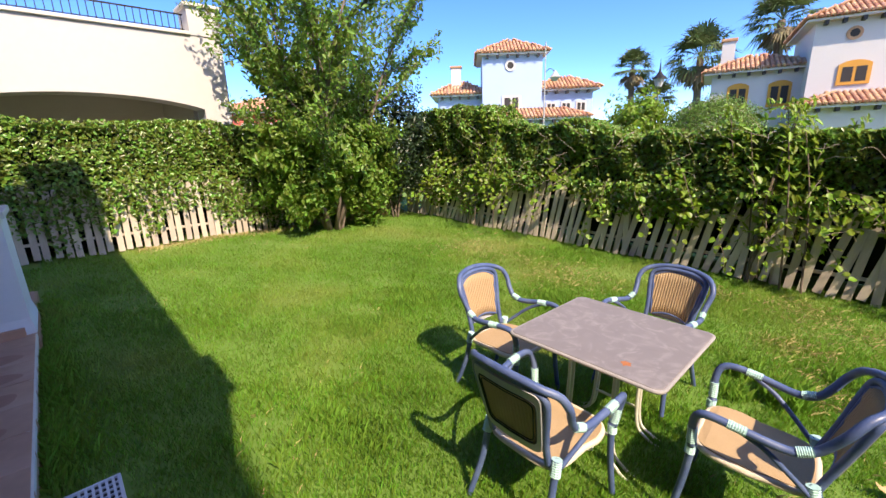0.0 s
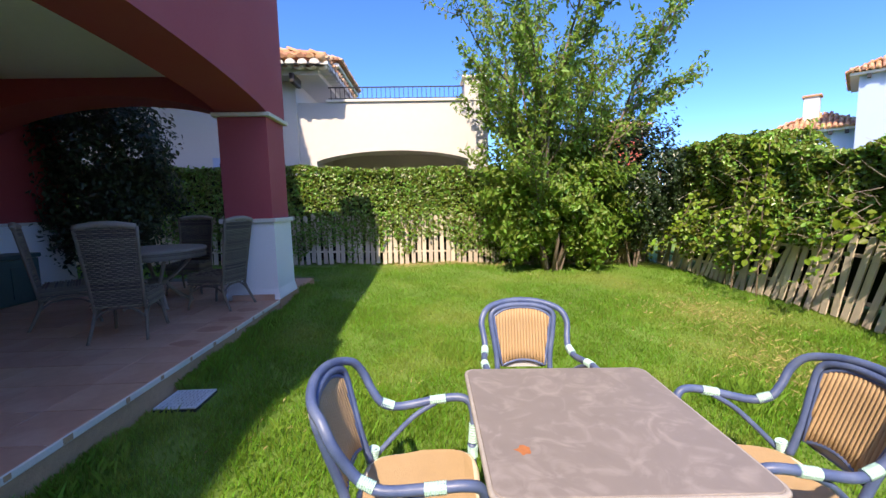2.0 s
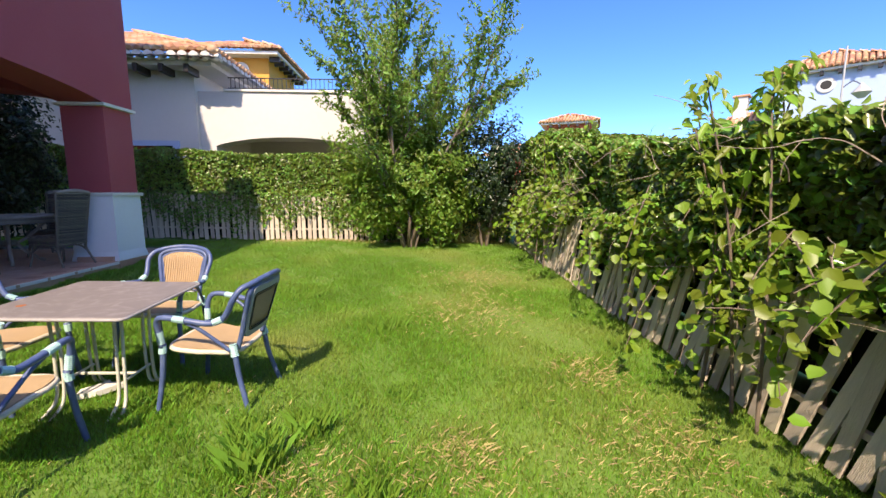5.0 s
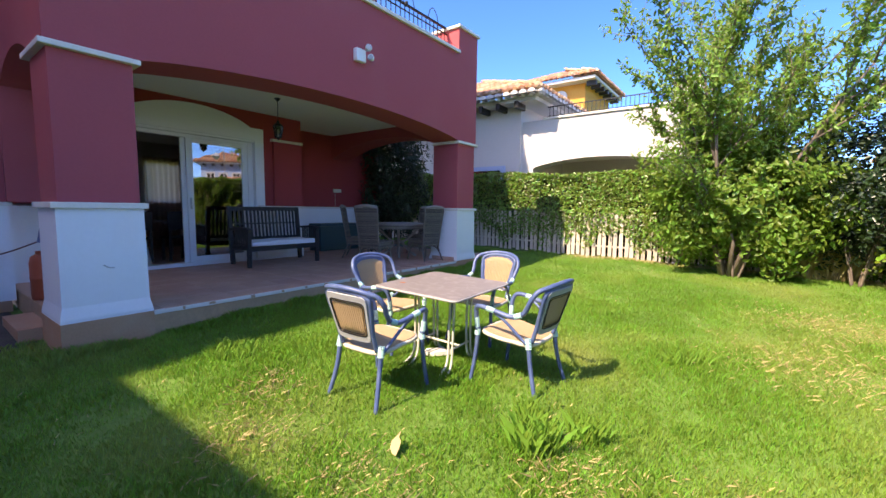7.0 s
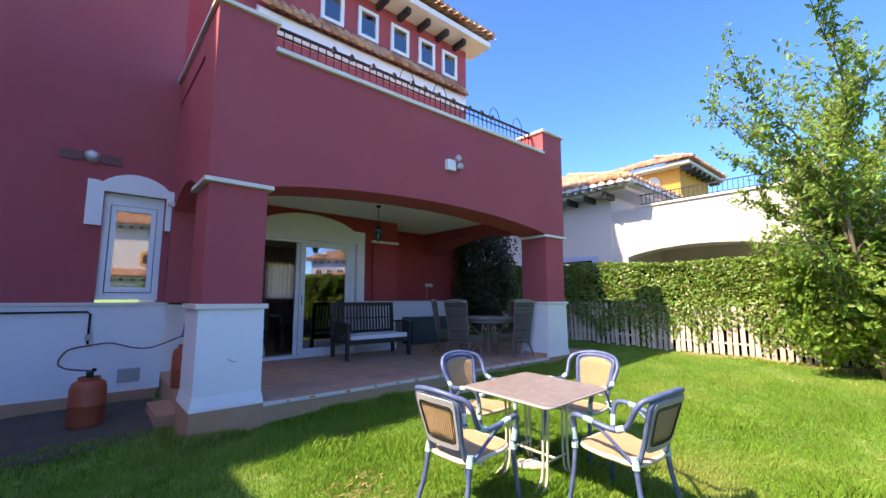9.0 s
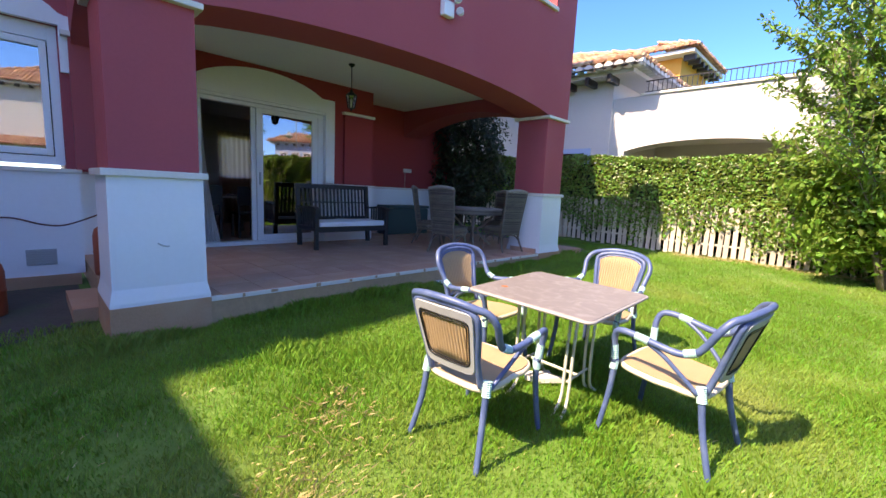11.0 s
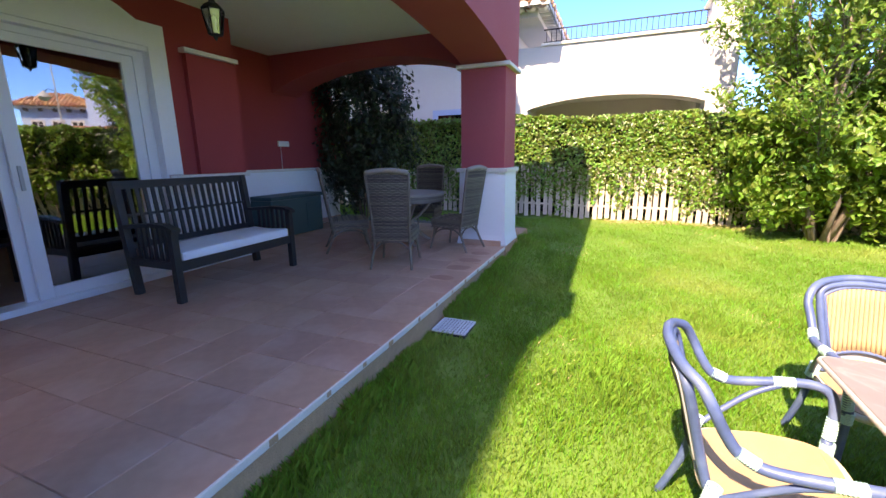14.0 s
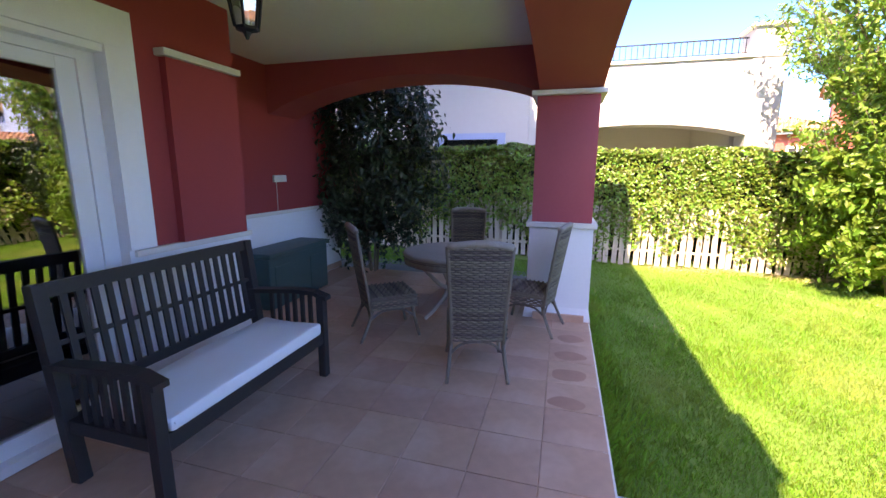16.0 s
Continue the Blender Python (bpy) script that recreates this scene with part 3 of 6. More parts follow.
def parapet():
    """Stone coping, end posts and the iron balcony rail."""
    structure("trim_coping", boxed(-0.69, 0.03, 0.03, 5.45, 4.091, 4.15, bevel=0.01), STONE, "pale stone coping of the balcony wall")
    for name, y0, y1, z1, x0 in (("pier_1", Y0, 0.03, 4.44, -2.4), ("pier_2", 5.45, Y1, 4.58, -0.64)):
        p = structure(name, boxed(x0, -0.02, y0, y1, 4.091, z1), RED, "dark red balcony pier with stone cap")
        part("cap", boxed(x0 - 0.03, 0.025, y0 - 0.045, y1 + 0.045, z1, z1 + 0.05, bevel=0.01), STONE, p)
    structure("wall_balcony_side", boxed(-4.0, -0.641, 5.9, 6.09, 4.09, 4.35), RED, "dark red balcony side wall")
    rail = thing("balcony_railing", "black wrought iron balcony railing on the coping", "railing")
    part("top_rail", boxed(-0.34, -0.29, 0.03, 5.45, 4.60, 4.625, bevel=0.004), BLACK_IRON, rail)
    part("second_rail", boxed(-0.325, -0.305, 0.03, 5.45, 4.50, 4.515), BLACK_IRON, rail)
    part("bottom_rail", boxed(-0.325, -0.305, 0.03, 5.45, 4.20, 4.215), BLACK_IRON, rail)
    for i in range(46):
        y = 0.10 + i * 0.117
        part("baluster", boxed(-0.321, -0.309, y - 0.006, y + 0.006, 4.15, 4.60), BLACK_IRON, rail)
    for k in range(11):
        y = 0.9 + k * 0.33 + 0.05 * math.sin(5 * k)
        lamp = bmesh.new()
        lathe(lamp, [(0.012, -0.05), (0.035, -0.03), (0.04, 0.02), (0.02, 0.05), (0.005, 0.07)], 8, Matrix.Translation((-0.28, y, 4.60)) @ Matrix.Rotation(radians(40 * math.sin(3 * k)), 4, "X"))
        part("clip_lamp", lamp, BLACK_IRON, rail, "small black clip lamp")
    for y in (2.2, 2.9, 4.3, 5.0):
        bm = tube(bmesh.new(), smooth_path([(-0.315, y - 0.16, 4.61), (-0.315, y - 0.10, 4.78), (-0.315, y, 4.84), (-0.315, y + 0.10, 4.76), (-0.315, y + 0.16, 4.6)]), 0.007, 6)
        part("wire_loop", bm, BLACK_IRON, rail, "loose black cable loop")


parapet()


def barrel_roof(name, corner, along, up, width, length, parent=None, pitch=0.21, course=0.38, taper=None, label="", mat=None):
    """Rows of half-round clay tiles on a slope: along the eave, up the slope. taper(u) gives the eave span (lo, hi) at height u."""
    c, a, u = Vector(corner), Vector(along).normalized(), Vector(up).normalized()
    n = a.cross(u)
    if n.z < 0:
        n = -n
    verts, faces = [], []
    rows, cols = max(1, int(length / course)), max(1, int(width / pitch))
    rng = random.Random(5)

    def half(s, d0, d1, r0, r1, lift, flip):
        k0 = len(verts)
        for d, r in ((d0, r0), (d1, r1)):
            for k in range(6):
                ang = math.pi * k / 5
                h = math.sin(ang) * r * (-0.6 if flip else 0.9)
                verts.append(c + a * (s + math.cos(ang) * r) + u * d + n * (lift + h))
        for k in range(5):
            faces.append((k0 + k, k0 + k + 1, k0 + 7 + k, k0 + 6 + k))
        if not flip:
            k1 = len(verts)
            verts.append(c + a * s + u * d0 + n * (lift - 0.01))
            for k in range(5):
                faces.append((k1, k0 + k, k0 + k + 1, k0 + k + 1))
    for j in range(rows):
        lo, hi = taper(j * course / length) if taper else (0, width)
        for i in range(cols):
            s = (i + 0.5) * pitch
            if not lo <= s <= hi:
                continue
            t = rng.uniform(-0.012, 0.012)
            half(s, j * course - 0.05 + t, (j + 1) * course + 0.03, pitch * 0.44, pitch * 0.36, 0.07 + rng.uniform(0, 0.012), False)
            half(s + pitch / 2, j * course - 0.02, (j + 1) * course, pitch * 0.42, pitch * 0.42, 0.06, True)
    me = bpy.data.meshes.new(name)
    clean = [f if f[2] != f[3] else f[:3] for f in faces]
    me.from_pydata([tuple(v) for v in verts], [], clean)
    me.materials.append(mat or ROOF)
    ob = new(name, me)
    ob.parent = parent
    ob["kind"] = "stuff"
    if label:
        ob["label"] = label
    return ob


def bracket(x, y, z, dx, dy, length=0.5):
    """A dark rafter end under an eave."""
    bm = bmesh.new()
    box(bm, 0, length, -0.06, 0.06, -0.16, 0.0, bevel=0.02, m=Matrix.Translation((x, y, z)) @ Matrix.Rotation(math.atan2(dy, dx), 4, "Z"))
    return bm


def upper_storey():
    """Set-back upper floor of the red house with its tiled pent roof, small windows and eave."""
    ux = -3.1
    bm = bmesh.new()
    box(bm, -9.0, ux, -0.58, 6.25, 3.2, 9.0)
    structure("wall_upper", bm, RED, "dark red rendered upper storey")
    house = thing("upper_roofs", "tiled pent roof and eave of the red house", "roof")
    house["kind"] = "structure"
    part("pent_soffit", prism(bmesh.new(), [(ux + 0.001, 6.30), (ux + 0.08, 6.32), (ux + 0.15, 6.42), (ux + 0.15, 6.68), (ux + 0.001, 6.8)], "y", 0.6, 6.1), WHITE, house, "white plastered pent moulding")
    barrel_roof("pent_tiles", (ux + 0.24, 0.6, 6.66), (0, 1, 0), (-1, 0, 1.1), 5.5, 0.5, house, pitch=0.2, course=0.25)
    part("eave_soffit", boxed(ux - 0.2, ux + 0.62, -0.5, 6.62, 8.14, 8.29), WHITE, house, "white plastered eave")
    barrel_roof("eave_tiles", (ux + 0.72, -0.5, 8.34), (0, 1, 0), (-1, 0, 0.4), 7.15, 2.0, house)
    for y in np.arange(0.2, 6.3, 0.62):
        part("rafter_end", bracket(ux, float(y), 8.14, 1, 0, 0.45), DARK_WOOD, house)
    for i, y in enumerate((2.15, 3.05, 3.95, 4.8, 5.6)):
        w = thing("window_%d" % (i + 2), "small white framed upper window", "window")
        w["kind"] = "structure"
        fr = bmesh.new()
        for y0, y1, z0, z1 in ((y - 0.27, y - 0.19, 7.12, 7.85), (y + 0.19, y + 0.27, 7.12, 7.85), (y - 0.19, y + 0.19, 7.12, 7.2), (y - 0.19, y + 0.19, 7.77, 7.85)):
            box(fr, ux + 0.002, ux + 0.05, y0, y1, z0, z1)
        part("window_frame", fr, PVC, w)
        part("pane", boxed(ux + 0.003, ux + 0.015, y - 0.19, y + 0.19, 7.2, 7.77), GLASS, w)
        part("backing", boxed(ux + 0.0015, ux + 0.0025, y - 0.19, y + 0.19, 7.2, 7.77), GREY_PLASTIC, w, "drawn grey blind")
    d = thing("door_2", "white framed balcony door of the upper floor", "door")
    d["kind"] = "structure"
    fr = bmesh.new()
    for y0, y1, z0, z1 in ((0.35, 0.45, 3.2, 5.4), (1.65, 1.75, 3.2, 5.4), (0.98, 1.08, 3.2, 5.4), (0.45, 1.65, 5.3, 5.4)):
        box(fr, ux + 0.002, ux + 0.06, y0, y1, z0, z1)
    part("frame", fr, PVC, d)
    part("pane", boxed(ux + 0.003, ux + 0.015, 0.45, 1.65, 3.2, 5.3), GLASS, d)
    # unlit upper room painted as a near-black sheet
    part("backing", boxed(ux + 0.0015, ux + 0.0025, 0.45, 1.65, 3.2, 5.3), UNLIT_BLACK, d)


upper_storey()

# the garden-side wing of the same house, behind the walk; it shades the near lawn
structure("wall_wing", boxed(-9.0, 4.6, -14.0, -6.55, -0.8, 6.44), RED, "dark red rendered wing of the house")
structure("wall_wing_high", boxed(-9.0, -0.85, -14.0, -6.4, 6.441, 6.88), RED, "dark red rendered raised wall of the wing")
# unseen block, added to keep sun patches off the porch floor and side
structure("wall_wing_tower", boxed(-9.0, -1.75, -14.0, -6.4, 6.881, 11.5), RED, "unseen dark red block that keeps sun off the porch")

# ---- terrace ----
structure("floor_terrace", boxed(-4.3, -0.005, -0.56, 7.1, -0.7, -0.014), RISER, "raised porch floor with weathered concrete edge")
structure("trim_edge", boxed(-0.035, 0.006, 0.08, 5.44, -0.045, -0.003, bevel=0.004), STONE, "pale tile nosing along the porch edge")
rng = random.Random(15)
for k in range(13):
    y, w = 0.3 + k * 0.385 + rng.uniform(-0.06, 0.06), rng.uniform(0.012, 0.034)
    structure("chip", boxed(0.0, 0.0075, y - w, y + w, -0.032 - rng.uniform(0.0, 0.01), -0.006), RISER, "dark chip in the porch edge")
structure("step_side", boxed(-1.6, -0.75, -0.80, -0.561, -0.7, -0.15), PLINTH, "terracotta step at the porch side")

# ---- chairs and table on the lawn ----
def garden_chair(at):
    """Blue cane armchair: tan woven seat, ribbed oval back, mint cord bindings."""
    chair = thing("garden_chair", "blue cane garden armchair with tan woven seat and back", "chair", "chairs round the garden table", at)
    # front at +y; the seat is 0.43 high
    sb = bmesh.new()
    n = 14
    outline = []
    for i in range(4 * n):
        a = 2 * math.pi * i / (4 * n)
        cx, cy = math.cos(a), math.sin(a)
        outline.append((math.copysign(abs(cx) ** 0.45, cx) * (0.225 if cy > 0 else 0.205), math.copysign(abs(cy) ** 0.45, cy) * 0.225))
    top = [sb.verts.new((x, y, 0.435 + 0.012 * (y / 0.22) - 0.012 * (1 - (x / 0.23) ** 2))) for x, y in outline]
    low = [sb.verts.new((x * 0.985, y * 0.985, 0.405 + 0.012 * (y / 0.22))) for x, y in outline]
    sb.faces.new(top), sb.faces.new(low[::-1])
    for i in range(len(top)):
        j = (i + 1) % len(top)
        sb.faces.new((top[i], low[i], low[j], top[j]))
    part("seat", sb, RATTAN, chair, "tan woven rattan seat")
    eb = bmesh.new()
    tube(eb, [(x * 1.01, y * 1.01, 0.412 + 0.012 * (y / 0.22)) for x, y in outline], 0.017, 6, closed=True)
    part("seat_edge", eb, RATTAN_EDGE, chair, "pale frayed seat edge", True)
    # back frame: an upright rounded hoop that leans back
    def lean(x, h):
        return (x, -0.205 - 0.30 * (h - 0.42) - 0.03 * (1 - (x / 0.24) ** 2), h)
    hoop = smooth_path([lean(-0.165, 0.42), lean(-0.168, 0.56), lean(-0.195, 0.74), lean(-0.19, 0.82), lean(-0.11, 0.852), lean(0, 0.86),
                        lean(0.11, 0.852), lean(0.19, 0.82), lean(0.195, 0.74), lean(0.168, 0.56), lean(0.165, 0.42)])
    part("back_frame", tube(bmesh.new(), hoop, 0.017), BLUE_TUBE, chair, "", True)
    # ribbed panel: wider at the top, arched below, with a broad pale shell behind
    def panel_edge(x, grow=0.0):
        u = abs(x)
        low = 0.50 + 0.032 * max(0.0, 1 - (u / 0.135) ** 2) if u < 0.135 else 0.50 + (u - 0.135) / 0.045 * 0.29
        return low, 0.842 - 0.05 * (u / 0.18) ** 3
    xs = [-0.178 + 0.356 * k / 24 for k in range(25)]
    outline = [(x, panel_edge(x)[1]) for x in xs] + [(x, panel_edge(x)[0]) for x in xs[::-1]]
    part("panel_rim", tube(bmesh.new(), [lean(x, h) for x, h in outline], 0.009, 6, closed=True), BLUE_TUBE, chair, "", True)
    def rounded_panel(w0, w1, z0, z1, power=0.22):
        out = []
        for i in range(40):
            cx, cy = math.cos(2 * math.pi * i / 40), math.sin(2 * math.pi * i / 40)
            v = math.copysign(abs(cy) ** power, cy)
            out.append((math.copysign(abs(cx) ** power, cx) * (w0 + (w1 - w0) * (v + 1) / 2), (z0 + z1) / 2 + v * (z1 - z0) / 2))
        return out
    def behind(x, h, back):
        return Vector(lean(x, h)) + Vector((0, -back, -0.3 * back))
    bm = bmesh.new()
    rings = [[bm.verts.new(behind(x, h, back)) for x, h in rounded_panel(*w)] for w, back in
             (((0.158, 0.192, 0.490, 0.846), 0.012), ((0.156, 0.190, 0.493, 0.842), 0.020), ((0.138, 0.166, 0.533, 0.800), 0.019), ((0.137, 0.165, 0.535, 0.798), 0.010))]
    for p, q in zip(rings, rings[1:]):
        for k in range(40):
            bm.faces.new((p[k], p[(k + 1) % 40], q[(k + 1) % 40], q[k]))
    part("panel_shell", bm, BACK_SHELL, chair, "pale grey shell round the back panel")
    for w, r in (((0.136, 0.164, 0.536, 0.797), 0.0042), ((0.122, 0.149, 0.553, 0.781), 0.0026)):
        part("panel_bead", tube(bmesh.new(), [behind(x, h, 0.018) for x, h in rounded_panel(*w)], r, 6, closed=True), BLACK_IRON, chair, "thin dark bead round the back", True)
    ribs = 19
    for i in range(ribs):
        x = -0.170 + 0.340 * i / (ribs - 1)
        lo, hi = panel_edge(x)
        pts = [Vector(lean(x, lo + (hi - lo) * k / 5)) + Vector((0, -0.003, 0)) for k in range(6)]
        part("rib", tube(bmesh.new(), pts, 0.0102, 6), RATTAN, chair, "", True)
    # one rail runs over the back and down into both arms
    side_run = [(0.10, -0.372, 0.880), (0.185, -0.345, 0.862), (0.240, -0.300, 0.835), (0.266, -0.262, 0.775), (0.256, -0.222, 0.700), (0.252, -0.175, 0.640), (0.268, -0.10, 0.618),
                (0.285, 0.05, 0.640), (0.287, 0.16, 0.652), (0.275, 0.215, 0.632), (0.257, 0.232, 0.56), (0.242, 0.225, 0.44)]
    rail = [(-x, y, h) for x, y, h in side_run[::-1]] + [(0.0, -0.382, 0.886)] + side_run
    part("arm_rail", tube(bmesh.new(), smooth_path(rail), 0.0185), BLUE_TUBE, chair, "", True)
    for s in (-1, 1):
        brace = smooth_path([(s * 0.280, 0.06, 0.630), (s * 0.262, -0.03, 0.58), (s * 0.238, -0.12, 0.50), (s * 0.212, -0.20, 0.42)])
        part("arm_brace", tube(bmesh.new(), brace, 0.012), BLUE_TUBE, chair, "", True)
        for y0, y1, name, r0, r1 in ((0.222, 0.27, "front_leg", 0.235, 0.262), (-0.212, -0.315, "rear_leg", 0.200, 0.235)):
            leg = smooth_path([(s * r0, y0, 0.46), (s * (r0 + 0.006), y0 + (y1 - y0) * 0.3, 0.25), (s * r1, y1, 0.0)])
            part(name, tube(bmesh.new(), leg, 0.0185, r_end=0.016), BLUE_TUBE, chair, "", True)
        for pts, r in (([(s * 0.285, 0.035, 0.638), (s * 0.287, 0.105, 0.647)], 0.0225), ([(s * 0.252, 0.231, 0.545), (s * 0.243, 0.227, 0.465)], 0.0225),
                       ([(s * 0.236, 0.226, 0.45), (s * 0.238, 0.228, 0.40)], 0.024), ([(s * 0.198, -0.207, 0.46), (s * 0.203, -0.222, 0.385)], 0.0255),
                       ([(s * 0.254, -0.18, 0.645), (s * 0.262, -0.13, 0.624)], 0.0225)):
            a, b = Vector(pts[0]), Vector(pts[1])
            bm = bmesh.new()
            turns = 7
            axis = (b - a).to_track_quat("Z", "Y").to_matrix().to_4x4()
            ridged = [(r * (0.86 if k % 2 else 1.0), (b - a).length * k / (2 * turns)) for k in range(2 * turns + 1)]
            lathe(bm, ridged, 9, Matrix.Translation(a) @ axis)
            part("binding", bm, MINT, chair, "mint green cord binding")
    return chair


def on_lawn(x, y, turn):
    """A pose on the lawn, tilted with its slope."""
    up = Vector((0, 0, 1)).rotation_difference(Vector((0.0255, -0.025, 1)).normalized()).to_matrix().to_4x4()
    return Matrix.Translation((x, y, ground_z(x, y) - 0.012)) @ up @ Matrix.Rotation(radians(turn), 4, "Z")


first = garden_chair(on_lawn(2.54, 0.74, 4))
copy_thing(first, on_lawn(3.32, 1.52, 84))
copy_thing(first, on_lawn(2.56, 2.22, 180))
copy_thing(first, on_lawn(1.93, 1.51, 268))


def garden_table():
    t = thing("garden_table", "square marbled grey laminate garden table with cream iron legs", "table", "", on_lawn(2.58, 1.50, 0))
    h = 0.735
    def rounded(w, z, r=0.045):
        out = []
        for cx, cy, a0 in ((w - r, w - r, 0), (-w + r, w - r, 90), (-w + r, -w + r, 180), (w - r, -w + r, 270)):
            for k in range(7):
                a = radians(a0 + 15 * k)
                out.append((cx + r * math.cos(a), cy + r * math.sin(a), z))
        return out
    def slab(w0, w1, z0, z1):
        bm = bmesh.new()
        a, b, c = ([bm.verts.new(p) for p in rounded(w, z)] for w, z in ((w0, z0), (w1, z1 - 0.006), (w1 - 0.005, z1)))
        for p, q in ((a, b), (b, c)):
            for k in range(len(p)):
                bm.faces.new((p[k], p[(k + 1) % len(p)], q[(k + 1) % len(p)], q[k]))
        bm.faces.new(a[::-1]), bm.faces.new(c)
        return bm
    top = part("tabletop", slab(0.425, 0.432, h - 0.022, h), TABLE_TOP, t, "grey laminate tabletop with pale marbling")
    ring = rounded(0.434, h - 0.012)
    part("rim", tube(bmesh.new(), ring, 0.010, 6, closed=True), TABLE_RIM, top, "chipped white rim", True)
    bm = bmesh.new()
    vs = []
    rng = random.Random(3)
    for k in range(14):
        a = 2 * math.pi * k / 14
        r = 0.026 * rng.uniform(0.6, 1.25)
        vs.append(bm.verts.new((-0.30 + r * 1.1 * math.cos(a), -0.21 + r * math.sin(a), h + 0.0012)))
    bm.faces.new(vs)
    part("stain", bm, RUST, top, "orange rust stain")
    for sx in (-1, 1):
        for sy in (-1, 1):
            bm = bmesh.new()
            for off in (-0.022, 0.022):
                pts = smooth_path([(sx * 0.20 + off, sy * 0.14, h - 0.03), (sx * 0.19 + off, sy * 0.135, 0.45), (sx * 0.19 + off, sy * 0.15, 0.12), (sx * 0.20 + off * 1.3, sy * 0.22, 0.03), (sx * 0.205 + off * 1.4, sy * 0.30, 0.002)])
                tube(bm, pts, 0.0105, 6)
            part("leg", bm, TABLE_LEG, t, "", True)
        bm = boxed(sx * 0.195 - 0.03, sx * 0.195 + 0.03, -0.16, 0.16, h - 0.05, h - 0.023)
        part("bearer", bm, TABLE_LEG, t)
        part("cross_bar", tube(bmesh.new(), [(sx * 0.19, -0.14, 0.2), (sx * 0.19, 0.14, 0.2)], 0.009, 6), TABLE_LEG, t)
    part("stretcher", tube(bmesh.new(), [(-0.19, 0, 0.2), (0.19, 0, 0.2)], 0.011, 6), TABLE_LEG, t)


garden_table()


# ---- fences ----
def picket_mesh():
    bm = bmesh.new()
    prism(bm, [(-0.043, 0.0), (0.043, 0.0), (0.043, 1.02), (0.024, 1.075), (-0.024, 1.075), (-0.043, 1.02)], "y", -0.01, 0.01)
    me = bpy.data.meshes.new("picket")
    bmesh.ops.recalc_face_normals(bm, faces=bm.faces)
    bm.to_mesh(me)
    bm.free()
    me.materials.append(PICKET)
    return me


PICKET_MESH = picket_mesh()


def fence(name, a, b, spacing, lean, wild, seed, label, slant=0.0):
    """A picket fence from a to b: rails, posts and one object for each picket."""
    rng = random.Random(seed)
    a, b = Vector((*a, 0)), Vector((*b, 0))
    d = (b - a).normalized()
    heading = math.atan2(d.y, d.x)
    f = thing(name, label, "fence")
    length = (b - a).length
    n = int(length / spacing)
    for k in range(n):
        s = (k + 0.5) * spacing + rng.uniform(-0.012, 0.012)
        p = a + d * s
        ob = new("picket", PICKET_MESH)
        ob.parent = f
        ob.matrix_basis = (Matrix.Translation((p.x, p.y, ground_z(p.x, p.y) + 0.02 + rng.uniform(-0.03, 0.03))) @ Matrix.Rotation(heading, 4, "Z")
                           @ Matrix.Rotation(radians(lean + rng.gauss(0, wild * 0.5)), 4, "X") @ Matrix.Rotation(radians(slant + rng.gauss(0, wild)), 4, "Y"))
    side = Vector((-d.y, d.x, 0))
    for h in (0.28, 0.82):
        for k in range(int(length / 2) + 1):
            s0, s1 = k * 2.0, min(length, k * 2.0 + 1.98)
            if s1 - s0 < 0.05:
                continue
            p, q = a + d * s0, a + d * s1
            tilt = -math.sin(radians(lean)) * h
            p, q = p + side * (0.035 + tilt), q + side * (0.035 + tilt)
            part("rail", tube(bmesh.new(), [(p.x, p.y, ground_z(p.x, p.y) + h), (q.x, q.y, ground_z(q.x, q.y) + h)], 0.028, 4), PICKET, f)
    for k in range(int(length / 2) + 1):
        p = a + d * (k * 2.0) + side * 0.09
        part("post", boxed(p.x - 0.04, p.x + 0.04, p.y - 0.04, p.y + 0.04, ground_z(p.x, p.y) - 0.2, ground_z(p.x, p.y) + 1.1), PICKET, f)
    return f


FAR_A, FAR_B = (-7.5, 8.72), (7.2, 9.42)
RIGHT_A, RIGHT_B = (7.25, 9.3), (6.62, -7.5)
fence("far_fence", FAR_A, FAR_B, 0.128, 0, 1.0, 1, "weathered wooden picket fence under a clipped hedge")
fence("right_fence", RIGHT_A, RIGHT_B, 0.135, -9, 4.5, 2, "leaning weathered picket fence overgrown by climbing plants", slant=9)

# ---- hedges, shrubs and trees ----
def line_frame(a, b):
    a, b = np.array(a, float), np.array(b, float)
    d = (b - a) / np.linalg.norm(b - a)
    return a, d, np.array([-d[1], d[0]]), np.linalg.norm(b - a)


def lumps(u, v, seed):
    return (np.sin(1.9 * u + seed) * np.cos(2.3 * v + 1.3 * seed) + 0.6 * np.sin(4.7 * u - 1.1 * seed) * np.sin(4.1 * v + seed) + 0.4 * np.sin(9.3 * u + 2 * seed + 3 * v))


